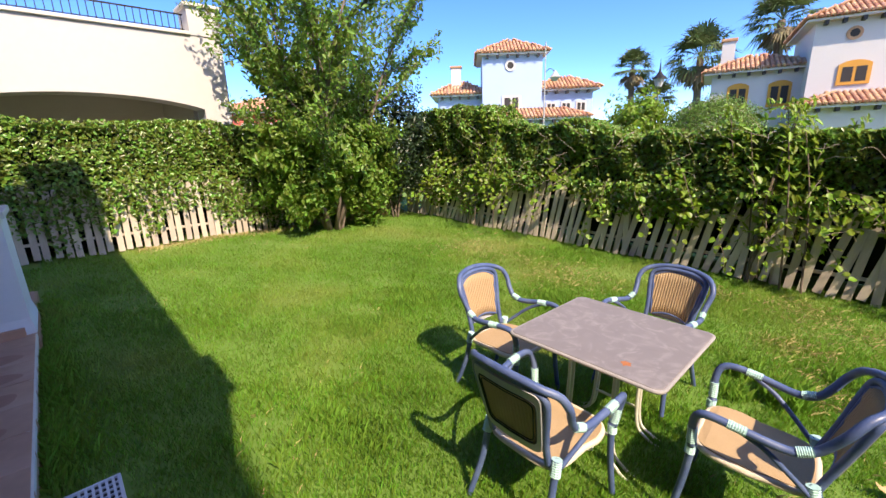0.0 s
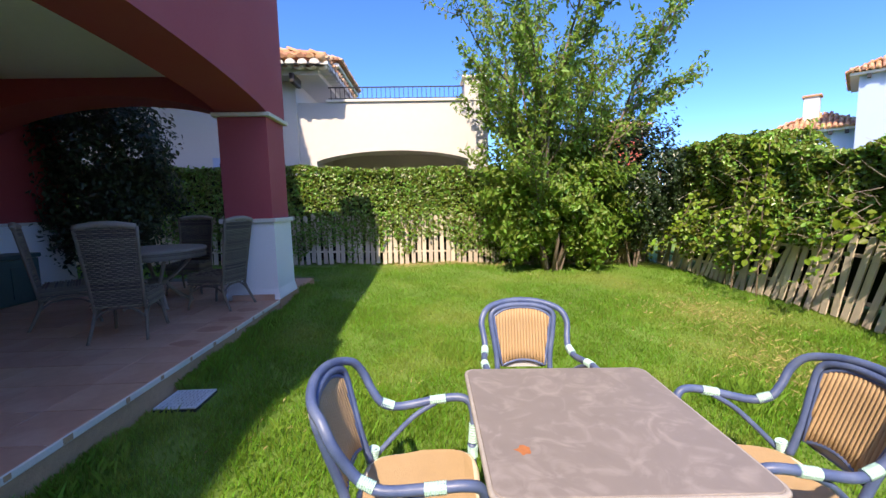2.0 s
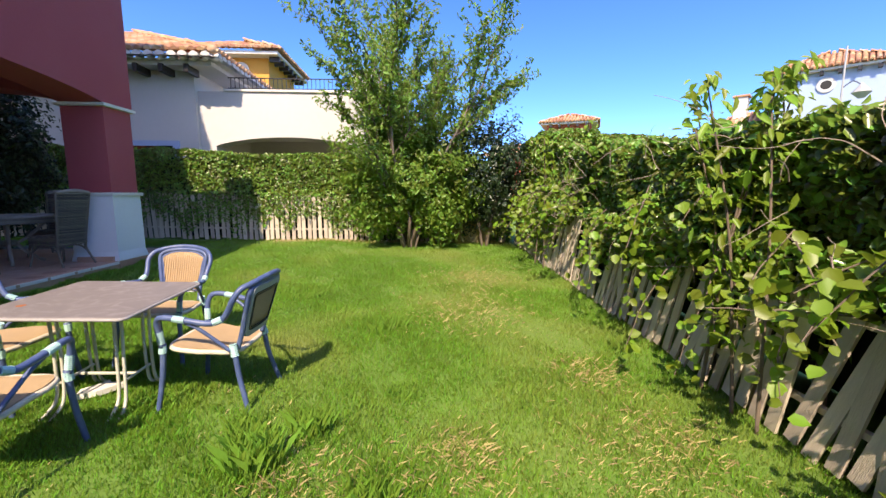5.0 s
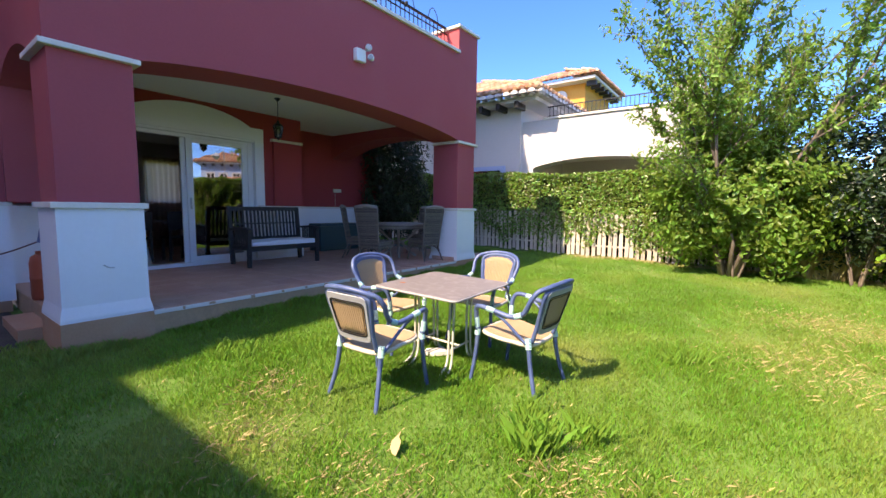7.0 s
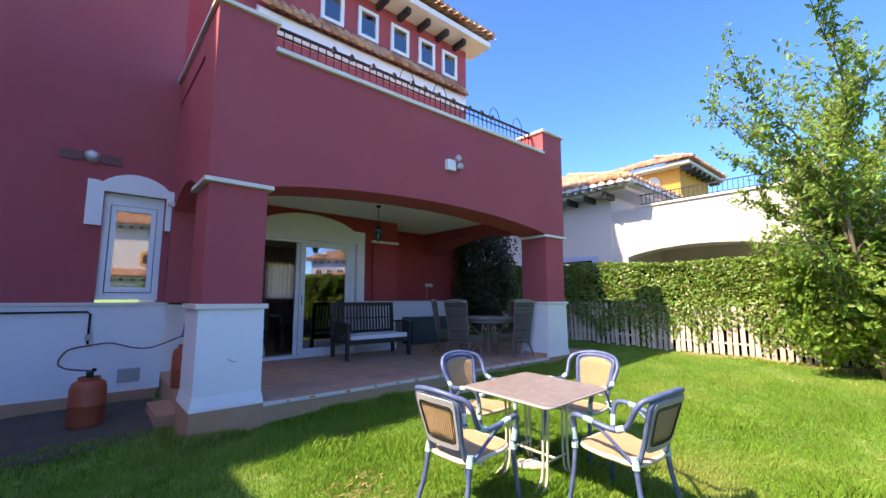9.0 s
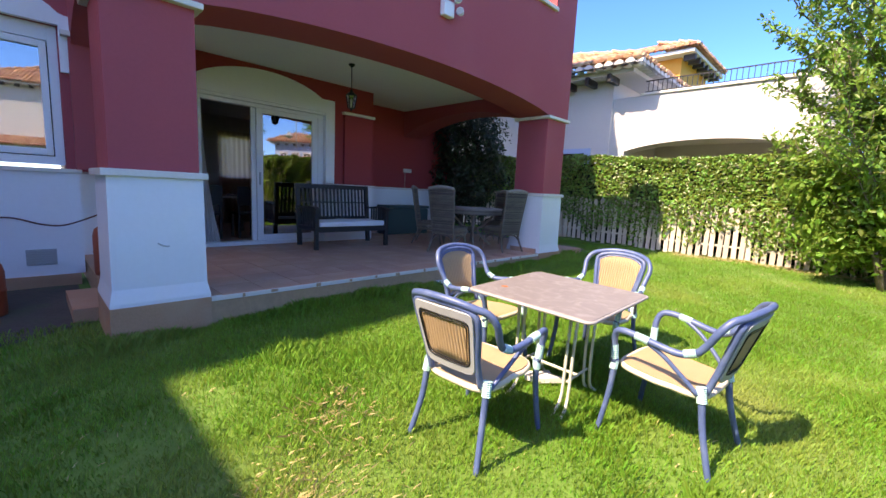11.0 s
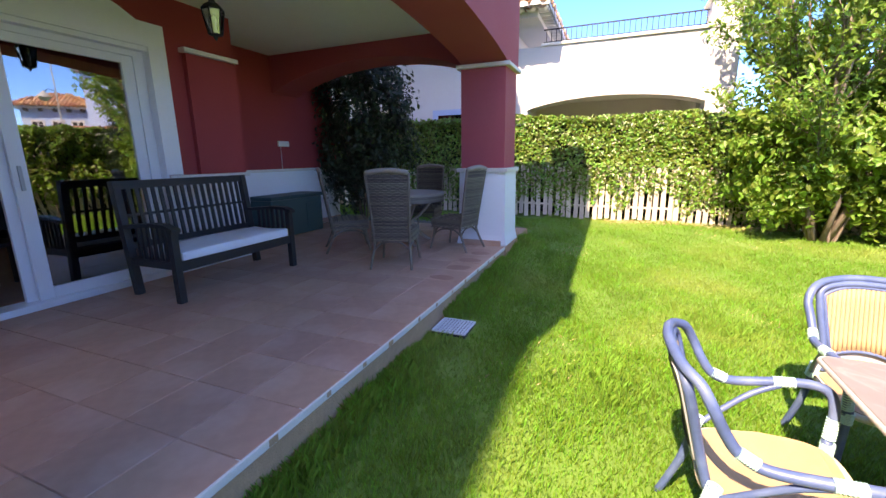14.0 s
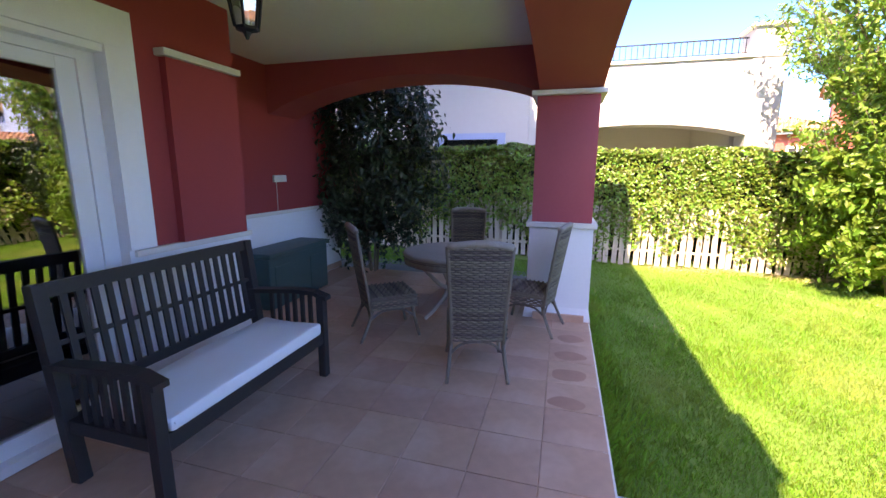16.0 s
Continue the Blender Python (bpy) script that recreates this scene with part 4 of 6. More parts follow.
def hedge(name, a, b, count, depth, bottom, top, size, mat, rough, seed, label, category="hedge", front=-0.02, slim=0.55, kind_density=None):
    """A hedge of single leaves round a core painted with inner shade. bottom and top are functions of the distance
    along it.
    """
    rng = np.random.default_rng(seed)
    a, d, n, length = line_frame(a, b)
    root = thing(name, label, category)
    s = rng.uniform(0, length, count)
    pick = rng.uniform(0, 1, count)
    lo, hi = bottom(s), top(s)
    on_top = pick < depth / (depth + 1.4)
    z = np.where(on_top, hi, lo + (hi - lo) * rng.uniform(0, 1, count) ** 0.85)
    off = np.where(on_top, rng.uniform(0, depth, count), 0.0)
    bump = lumps(s, z * 1.6, seed) * rough
    edge = np.clip((z - lo) / 0.35, 0, 1)
    off = off + np.where(on_top, 0, -bump * 0.6 + rng.exponential(0.05, count) + (1 - edge) * rng.uniform(-0.02, 0.15, count))
    over_fence = ~on_top & (z < 1.2) & (rng.uniform(0, 1, count) < 0.75)
    off = off - np.where(over_fence, 0.10 + front, 0.0)
    z = z + np.where(on_top, bump * 0.7 - rng.exponential(0.05, count), rng.normal(0, 0.02, count))
    xy = a[None] + d[None] * s[:, None] + n[None] * (front + off)[:, None]
    base = lawn_height(xy[:, 0], xy[:, 1])
    where = np.column_stack([xy, base + z])
    facing = np.where(on_top[:, None], np.array([[-0.1, -0.4, 1.0]]), np.array([[-n[0] * 0.5 - 0.15, -n[1] * 0.5 - 0.55, 0.6]]))
    v, f = leaf_arrays(rng, where, facing, size, slim=slim)
    leaves = array_mesh("leaves", v, f, mat, root)
    leaves["kind"] = "stuff"
    # sheet behind the leaves: the hedge's inner shade as colour, also stops light
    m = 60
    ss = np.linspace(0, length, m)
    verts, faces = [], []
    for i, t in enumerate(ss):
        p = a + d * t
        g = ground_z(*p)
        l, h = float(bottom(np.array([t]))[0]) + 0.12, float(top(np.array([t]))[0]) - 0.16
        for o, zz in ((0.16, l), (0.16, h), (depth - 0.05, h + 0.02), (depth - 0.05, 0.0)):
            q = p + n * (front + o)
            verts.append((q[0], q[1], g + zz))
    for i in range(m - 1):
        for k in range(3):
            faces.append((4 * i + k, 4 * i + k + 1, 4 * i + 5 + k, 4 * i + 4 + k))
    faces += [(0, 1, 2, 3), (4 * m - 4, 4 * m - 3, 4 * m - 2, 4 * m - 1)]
    core = array_mesh("core", np.array(verts), np.array(faces), HEDGE_SHADE, root)
    tagged(core, "near-black sheet for the shade inside the hedge")
    return root


def far_bottom(s):
    return 0.38 + 0.18 * np.sin(2.1 * s) + 0.16 * np.sin(5.3 * s + 1) + 0.1 * np.sin(11 * s) - 0.25 * np.exp(-((s - 6.9) / 0.5) ** 2) - 0.5 / (1 + np.exp(-(s - 10.8) * 2))


hedge("far_hedge", FAR_A, FAR_B, 62000, 0.75, far_bottom, lambda s: 2.10 + 0.0 * s, 0.07, HEDGE, 0.085, 11, "clipped green hedge growing over the fence")
hedge("right_hedge", RIGHT_A, RIGHT_B, 60000, 0.9,
      lambda s: 0.82 + 0.24 * np.sin(1.7 * s + 0.4) + 0.16 * np.sin(4.3 * s) - 0.55 * np.exp(-((s - 1.2) / 1.3) ** 2),
      lambda s: 1.97 + 0.62 * np.exp(-((s - 1.6) / 2.3) ** 2) + 0.06 * np.sin(2.9 * s) + 0.04 * np.sin(7.1 * s), 0.08, GLOSSY_LEAF, 0.13, 23,
      "tall unclipped hedge with climbing vines over the fence", front=0.07)


def tendrils(name, count, seed, label):
    """Leafy shoots of the climber that hang in front of the leaning fence."""
    rng = np.random.default_rng(seed)
    rr = random.Random(seed)
    a, d, n, length = line_frame(RIGHT_A, RIGHT_B)
    root = thing(name, label, "vine")
    stems = bmesh.new()
    P, F = [], []
    for _ in range(count):
        s = rr.uniform(0.6, 10.5)
        x, y = a + d * s - n * rr.uniform(0.0, 0.1)
        z = ground_z(x, y) + rr.uniform(0.9, 1.6)
        p = Vector((x, y, z))
        dirn = Vector((-n[0] * 0.5 + d[0] * rr.uniform(-1, 1), -n[1] * 0.5 + d[1] * rr.uniform(-1, 1), rr.uniform(-0.5, 0.5)))
        pts = [p]
        for k in range(rr.randint(5, 9)):
            dirn += Vector((rr.gauss(0, 0.25) - n[0] * 0.05, rr.gauss(0, 0.25) - n[1] * 0.05, -0.22 + rr.gauss(0, 0.12)))
            q = pts[-1] + dirn.normalized() * 0.11
            q.z = max(q.z, ground_z(q.x, q.y) + 0.05)
            pts.append(q)
        tube(stems, pts, 0.006, 5, r_end=0.003)
        for q in pts[1:]:
            for _k in range(3):
                P.append([q.x + rr.gauss(0, 0.05), q.y + rr.gauss(0, 0.05), q.z + rr.gauss(0, 0.05)])
                F.append([-n[0] * 0.5, -n[1] * 0.5 - 0.5, 0.8])
    part("stem_tangle", stems, BARK, root, "thin woody stems")["kind"] = "stuff"
    v, f = leaf_arrays(rng, np.array(P), np.array(F), 0.08, slim=0.8, spread=0.6)
    array_mesh("leaves", v, f, VINE, root)["kind"] = "stuff"


tendrils("climbing_vine", 55, 31, "bright green climbing vine hanging over the leaning fence")


def limbs(bm, rr, p, d, length, r, level, tips, spread, up, droop=0.0):
    """A bent tapering limb with side shoots; gathers the places for leaves."""
    pts = [p]
    steps = 6
    for k in range(steps):
        d = (d + Vector((rr.gauss(0, 0.12), rr.gauss(0, 0.12), up - droop * k))).normalized()
        pts.append(pts[-1] + d * (length / steps))
    tube(bm, pts, r, 6 if level > 1 else 4, r_end=r * 0.35)
    for k, q in enumerate(pts[1:], 1):
        if level <= 1:
            tips.append((q, d))
        if level > 0 and k >= (1 if level < 3 else 2):
            for _ in range(1 if level > 1 else 2):
                side = Vector((rr.gauss(0, 1), rr.gauss(0, 1), rr.gauss(0, 0.6))).normalized()
                limbs(bm, rr, q, (d * (1 - spread) + side * spread).normalized(), length * rr.uniform(0.28, 0.5), r * 0.45, level - 1, tips, spread, up, droop)


def tree(name, x, y, stems, height, lean, leaf, mat, per_tip, label, seed, spread=0.5, levels=2, start=0.0, z=None, drop=0.0):
    rr = random.Random(seed)
    rng = np.random.default_rng(seed)
    g = ground_z(x, y) if z is None else z
    root = thing(name, label, "tree", at=Matrix.Translation((x, y, g)))
    bm, tips = bmesh.new(), []
    for k in range(stems):
        a = 2 * math.pi * k / stems + rr.uniform(-0.3, 0.3)
        d = Vector((math.cos(a) * lean, math.sin(a) * lean, 1)).normalized()
        limbs(bm, rr, Vector((0.1 * math.cos(a), 0.1 * math.sin(a), -0.05)), d, height * rr.uniform(0.8, 1.05), 0.045, levels, tips, spread, 0.045, drop)
    part("trunk", bm, BARK, root, "several slender grey brown stems", True)
    P = np.array([t[0] for t in tips])
    keep = P[:, 2] > start
    P = P[keep]
    pts = np.repeat(P, per_tip, 0) + rng.normal(0, 0.055, (len(P) * per_tip, 3))
    v, f = leaf_arrays(rng, pts, np.tile([[0.0, -0.3, 0.8]], (len(pts), 1)), leaf, slim=0.42, spread=0.8, droop=0.6)
    crown = array_mesh("crown", v, f, mat, root)
    crown["kind"] = "stuff"
    return root


tree("garden_tree", 4.5, 8.35, 11, 4.3, 0.32, 0.1, TREE_LEAF, 6, "airy multi-stemmed green tree in the garden corner", 4, spread=0.40, levels=2, start=0.4)


def shrub(name, x, y, rx, ry, h, count, leaf, mat, label, seed, z0=None, low=0.0, rough=0.27):
    """A rounded uneven bush of single leaves on a few stems."""
    rng = np.random.default_rng(seed)
    g = ground_z(x, y) if z0 is None else z0
    root = thing(name, label, "shrub", at=Matrix.Translation((x, y, g)))
    u = rng.normal(0, 1, (count, 3))
    u /= np.linalg.norm(u, axis=1, keepdims=True)
    r = rng.uniform(0.55, 1.0, count) ** 0.5
    r *= rng.uniform(0.85, 1.12, count) * (1 + rough * lumps(u[:, 0] * 3, u[:, 2] * 3 + u[:, 1] * 2, seed))
    where = u * r[:, None] * np.array([rx, ry, (h - low) / 2]) + np.array([0, 0, low + (h - low) / 2])
    v, f = leaf_arrays(rng, where, u + np.array([[0, 0, 0.4]]), leaf, slim=0.5)
    array_mesh("leaves", v, f, mat, root)["kind"] = "stuff"
    rr = random.Random(seed)
    bm = bmesh.new()
    for k in range(7):
        a = rr.uniform(0, 6.28)
        tube(bm, smooth_path([(0.05 * math.cos(a), 0.05 * math.sin(a), -0.05), (0.25 * rx * math.cos(a), 0.25 * ry * math.sin(a), h * 0.35), (0.6 * rx * math.cos(a), 0.6 * ry * math.sin(a), h * 0.75)]), 0.022, 6, r_end=0.008)
    part("stem_clump", bm, BARK, root, "", True)
    return root


shrub("corner_shrub", 4.6, 8.25, 1.45, 0.65, 2.6, 17000, 0.11, TREE_LEAF, "dense green undergrowth at the foot of the tree", 8, low=0.35, rough=0.4)
shrub("corner_shrub", 6.35, 8.6, 1.15, 0.7, 3.0, 11000, 0.085, BUSH_LEAF, "dark dense shrub in the garden corner", 9, low=0.5)
shrub("porch_shrub", -3.25, 6.95, 1.1, 0.6, 3.5, 15000, 0.09, BUSH_LEAF, "dark glossy shrub tree beside the porch end", 10, low=0.35)


def leafy_shoots(name, x, y, count, height, leaf, label, seed):
    """Upright whippy shoots with long drooping leaves."""
    rr, rng = random.Random(seed), np.random.default_rng(seed)
    g = ground_z(x, y)
    root = thing(name, label, "shrub", at=Matrix.Translation((x, y, g)))
    P, F = [], []
    for k in range(count):
        a = rr.uniform(0, 6.28)
        bx, by = rr.uniform(-0.3, 0.3), rr.uniform(-0.5, 0.5)
        pts = smooth_path([(bx, by, -0.05), (bx + 0.1 * math.cos(a), by + 0.1 * math.sin(a), height * 0.5), (bx + 0.3 * math.cos(a), by + 0.3 * math.sin(a), height * rr.uniform(0.75, 1.05))], 8)
        part("stem", tube(bmesh.new(), pts, 0.014, 6, r_end=0.005), BARK, root, "", True)
        for q in pts[4:]:
            for _ in range(7):
                d = Vector((rr.gauss(0, 1), rr.gauss(0, 1), 0.2)).normalized() * rr.uniform(0.03, 0.14)
                P.append(tuple(Vector(q) + d))
                F.append((d.x * 4, d.y * 4 - 0.4, 0.7))
    v, f = leaf_arrays(rng, np.array(P), np.array(F), leaf, slim=0.36, spread=0.35, droop=0.9)
    array_mesh("leaves", v, f, VINE, root)["kind"] = "stuff"


leafy_shoots("fruit_shrub", 7.12, 1.45, 12, 2.3, 0.105, "upright young fruit shrub with long drooping leaves", 51)
leafy_shoots("fruit_shrub", 7.3, 6.4, 9, 2.6, 0.12, "upright young shrub with long leaves above the hedge", 52)


def bare_twigs(count, seed):
    """Pale bare twigs that stick out of the unclipped hedge."""
    rr = random.Random(seed)
    a, d, n, length = line_frame(RIGHT_A, RIGHT_B)
    bm = bmesh.new()
    for _ in range(count):
        s = rr.uniform(0.3, 10.0)
        x, y = a + d * s - n * rr.uniform(0.0, 0.08)
        p = Vector((x, y, ground_z(x, y) + rr.uniform(0.7, 2.0)))
        way = Vector((-n[0] * rr.uniform(0.1, 0.6) + d[0] * rr.uniform(-1, 1), -n[1] * 0.3 + d[1] * rr.uniform(-1, 1), rr.uniform(-0.2, 0.9))).normalized()
        pts = [p]
        for k in range(6):
            way = (way + Vector((rr.gauss(0, 0.18), rr.gauss(0, 0.18), rr.gauss(-0.05, 0.18)))).normalized()
            pts.append(pts[-1] + way * rr.uniform(0.05, 0.1))
        tube(bm, smooth_path(pts, 3), rr.uniform(0.0022, 0.0045), 5, r_end=0.0012)
    tagged(link_mesh("hedge_twigs", bm, WICKER_LEG), "thin pale bare twigs sticking out of the hedge", "twig", "", "stuff")


bare_twigs(110, 61)

# ---- lawn ----
def blades(name, xy, height, width, mat, seed, label, category="grass", bend=0.5):
    rng = np.random.default_rng(seed)
    n = len(xy)
    a = rng.uniform(0, 2 * np.pi, n)
    h = height * rng.uniform(0.45, 1.25, n) * (0.9 + 0.2 * lumps(xy[:, 0] * 1.1, xy[:, 1] * 1.1, 1.7) + 0.12 * lumps(xy[:, 0] * 4, xy[:, 1] * 4, 5.1))
    h = np.maximum(h, 0.01)
    w = width * rng.uniform(0.6, 1.3, n)
    side = np.column_stack([-np.sin(a), np.cos(a), np.zeros(n)])
    lean = np.column_stack([np.cos(a), np.sin(a), np.zeros(n)]) * (h * bend * rng.uniform(0.2, 1.3, n))[:, None]
    base = np.column_stack([xy, lawn_height(xy[:, 0], xy[:, 1]) - 0.004])
    up = np.column_stack([np.zeros(n), np.zeros(n), h])
    v = np.stack([base - side * w[:, None] / 2, base + side * w[:, None] / 2, base + lean * 0.35 + up * 0.62 + side * w[:, None] * 0.38, base + lean + up], 1)
    ob = array_mesh(name, v.reshape(-1, 3), np.arange(4 * n).reshape(-1, 4), mat)
    return tagged(ob, label, category, "", "stuff")


def lawn():
    rng = np.random.default_rng(77)
    n = 900000
    x = rng.uniform(0.02, 7.15, n)
    y = rng.uniform(-3.2, 9.35, n)
    near = np.maximum(0.25, 1 - np.hypot(x - 2.6, y - 1.2) / 9)
    keep = (rng.uniform(0, 1, n) < near)
    bare = lumps(x * 0.7, y * 0.8, 3.3) > 1.05
    keep &= ~(bare & (rng.uniform(0, 1, n) < 0.5)) & ~((x < 0.34) & (x > 0.0) & (y > 2.83) & (y < 3.17))
    xy = np.column_stack([x[keep], y[keep]])
    blades("lawn_grass", xy, 0.048, 0.005, GRASS, 78, "short bright green lawn grass")
    m = 26000
    x2, y2 = rng.uniform(-7, 0.0, m), rng.uniform(7.5, 8.7, m)
    blades("side_grass", np.column_stack([x2, y2]), 0.05, 0.008, GRASS, 79, "short green grass beside the porch")
    m = 16000
    x4, y4 = 0.005 + rng.exponential(0.06, m), rng.uniform(-0.75, 6.6, m)
    clear = (x4 < 0.5) & ~((y4 > 2.80) & (y4 < 3.16)) & ~((x4 < 0.03) & (y4 > 5.3))
    blades("edge_grass", np.column_stack([x4[clear], y4[clear]]), 0.10, 0.006, GRASS, 81, "longer grass along the porch edge")
    m = 5000
    x3, y3 = rng.uniform(-0.75, 0.0, m), rng.uniform(-3.0, -0.65, m)
    blades("near_grass", np.column_stack([x3, y3]), 0.05, 0.008, GRASS, 80, "short grass by the house wall")


def tufts():
    rng = np.random.default_rng(5)
    for x, y, r, h in ((3.83, 0.74, 0.15, 0.17), (4.05, 1.05, 0.12, 0.15), (3.66, 1.02, 0.1, 0.14), (4.29, 2.84, 0.2, 0.1), (4.5, 3.0, 0.2, 0.09), (3.2, 4.1, 0.3, 0.08), (2.3, 3.9, 0.3, 0.075), (4.45, 0.45, 0.13, 0.11), (4.6, 1.5, 0.15, 0.09), (1.0, 0.35, 0.2, 0.09), (1.3, 2.6, 0.35, 0.075), (1.5, 1.0, 0.3, 0.08)):
        n = int(420 * (r / 0.15) ** 1.2)
        a, q = rng.uniform(0, 6.283, n), np.sqrt(rng.uniform(0, 1, n)) * r
        blades("grass_tuft", np.column_stack([x + q * np.cos(a), y + q * np.sin(a)]), h, 0.0045, TUFT, int(rng.integers(1e6)), "coarse long grass tuft in the lawn", "grass tuft", 0.5)
    n = 9000
    x, y = rng.uniform(0.6, 7.0, n), rng.uniform(-1.5, 9.0, n)
    k = lumps(x * 0.7, y * 0.8, 3.3) > 0.85
    blades("dry_grass", np.column_stack([x[k], y[k]]), 0.035, 0.006, STRAW, 91, "dry straw coloured grass patches", "grass", 1.4)
    patches = ((5.75, 0.5, 0.5), (5.4, -0.2, 0.3), (6.2, 0.9, 0.35), (4.9, 0.75, 0.3), (4.15, 0.55, 0.3), (6.1, 1.8, 0.3), (5.3, 3.4, 0.7), (3.3, -0.1, 0.35), (2.4, -0.2, 0.35), (5.6, 5.2, 0.8), (1.9, 0.2, 0.25))
    px = np.concatenate([x0 + r * rng.normal(0, 0.6, int(1700 * r)) for x0, y0, r in patches])
    py = np.concatenate([y0 + r * rng.normal(0, 0.6, int(1700 * r)) for x0, y0, r in patches])
    blades("dry_grass", np.column_stack([px, py]), 0.045, 0.0032, STRAW, 93, "dry straw coloured grass patches", "grass", 1.6)
    fx = rng.uniform(1.2, 6.8, 5200)
    fy = 8.72 + (fx + 7.5) * 0.0476 - 0.05 - rng.exponential(0.09, len(fx))
    blades("dry_litter", np.column_stack([fx, fy]), 0.05, 0.009, STRAW, 94, "dry leaf litter along the foot of the fence", "grass", 1.2)
    a, q = rng.uniform(0, 6.283, 900), np.sqrt(rng.uniform(0, 1, 900))
    blades("dry_tussock", np.column_stack([6.05 + 0.35 * q * np.cos(a), 9.05 + 0.12 * q * np.sin(a)]), 0.42, 0.012, STRAW, 92, "tall dry straw tussock against the fence", "grass", 0.35)


def bare_soil():
    xs, ys = np.linspace(-2.36, -0.55, 12), np.linspace(-6.3, -0.66, 24)
    gx, gy = np.meshgrid(xs, ys, indexing="ij")
    edge = 0.18 * np.sin(3.1 * gy) * (gx > -0.8)
    verts = np.stack([gx + edge, gy, lawn_height(gx, gy) + 0.008 + 0.006 * np.sin(9 * gx) * np.sin(8 * gy)], -1).reshape(-1, 3)
    i, j = np.meshgrid(np.arange(11), np.arange(23), indexing="ij")
    k = (i * 24 + j).ravel()
    tagged(array_mesh("ground_soil", verts, np.stack([k, k + 24, k + 25, k + 1], 1), DIRT), "dark bare soil strip beside the house wall", "ground", "", "structure")


def gravel_strip():
    xs, ys = np.linspace(-7.0, -0.15, 40), np.linspace(7.0, 7.75, 10)
    gx, gy = np.meshgrid(xs, ys, indexing="ij")
    verts = np.stack([gx, gy + 0.06 * np.sin(5 * gx) * (gy > 7.5), lawn_height(gx, gy) + 0.012 + 0.006 * np.sin(23 * gx) * np.sin(19 * gy)], -1).reshape(-1, 3)
    i, j = np.meshgrid(np.arange(39), np.arange(9), indexing="ij")
    k = (i * 10 + j).ravel()
    tagged(array_mesh("ground_gravel", verts, np.stack([k, k + 10, k + 11, k + 1], 1), GRAVEL), "dark earthy gravel strip beyond the porch", "ground", "", "structure")


lawn()
tufts()
bare_soil()
gravel_strip()

# ---- porch things ----
def bench():
    b = thing("garden_bench", "dark stained slatted wooden garden bench on the porch", "bench")
    xf, xb, y0, y1 = -2.06, -2.65, 2.21, 3.59
    for y in (y0, y1):
        part("front_leg", boxed(xf - 0.06, xf, y - 0.032, y + 0.032, 0.0, 0.66, bevel=0.006), DARK_WOOD, b)
        lean = Matrix.Translation((xb, y, 0)) @ Matrix.Rotation(radians(-6), 4, "Y")
        bm = bmesh.new()
        box(bm, -0.035, 0.035, -0.032, 0.032, 0.02, 1.06, bevel=0.006, m=lean)
        part("rear_post", bm, DARK_WOOD, b)
        bm = bmesh.new()
        pts = [(xb - 0.08, 0.665), (xf - 0.25, 0.70), (xf - 0.08, 0.695), (xf + 0.03, 0.66), (xf + 0.03, 0.63), (xf - 0.08, 0.663), (xf - 0.25, 0.668), (xb - 0.08, 0.633)]
        prism(bm, pts, "y", y - 0.04, y + 0.04)
        part("armrest", bm, DARK_WOOD, b)
        part("side_rail", boxed(xb, xf - 0.06, y - 0.02, y + 0.02, 0.30, 0.37, bevel=0.004), DARK_WOOD, b)
        for k in range(6):
            x = xb + 0.11 + k * 0.07
            part("side_slat", boxed(x - 0.016, x + 0.016, y - 0.009, y + 0.009, 0.37, 0.668), DARK_WOOD, b)
    part("front_rail", boxed(xf - 0.045, xf - 0.01, y0 + 0.032, y1 - 0.032, 0.28, 0.37, bevel=0.005), DARK_WOOD, b)
    part("rear_rail", boxed(xb - 0.04, xb, y0 + 0.032, y1 - 0.032, 0.28, 0.37, bevel=0.005), DARK_WOOD, b)
    for k in range(7):
        x = xb + 0.06 + k * 0.073
        part("seat_slat", boxed(x - 0.032, x + 0.032, y0 + 0.033, y1 - 0.033, 0.345, 0.365), DARK_WOOD, b)
    tilt = Matrix.Translation((xb, 0, 0)) @ Matrix.Rotation(radians(-6), 4, "Y")
    for z0, z1, w in ((0.44, 0.50, 0.016), (0.735, 0.76, 0.010), (0.985, 1.06, 0.018)):
        bm = bmesh.new()
        box(bm, -w, w, y0 + 0.033, y1 - 0.033, z0, z1, bevel=0.004, m=tilt)
        part("back_rail", bm, DARK_WOOD, b)
    for k in range(17):
        y = y0 + 0.10 + k * (y1 - y0 - 0.20) / 16
        bm = bmesh.new()
        box(bm, 0.0, 0.016, y - 0.017, y + 0.017, 0.46, 1.0, m=tilt)
        part("back_slat", bm, DARK_WOOD, b)
    c = boxed(xb + 0.08, xf - 0.005, y0 + 0.05, y1 - 0.05, 0.366, 0.455, bevel=0.025)
    bmesh.ops.subdivide_edges(c, edges=c.edges[:], cuts=3, use_grid_fill=True)
    for v in c.verts:
        if v.co.z > 0.42:
            v.co.z += 0.012 * math.sin(9 * v.co.y) * math.cos(7 * v.co.x) + 0.006 * math.sin(23 * v.co.y + 11 * v.co.x)
    tagged(link_mesh("seat_cushion", c, CUSHION, smooth=True), "white cloth seat cushion on the dark bench", "cushion")


bench()


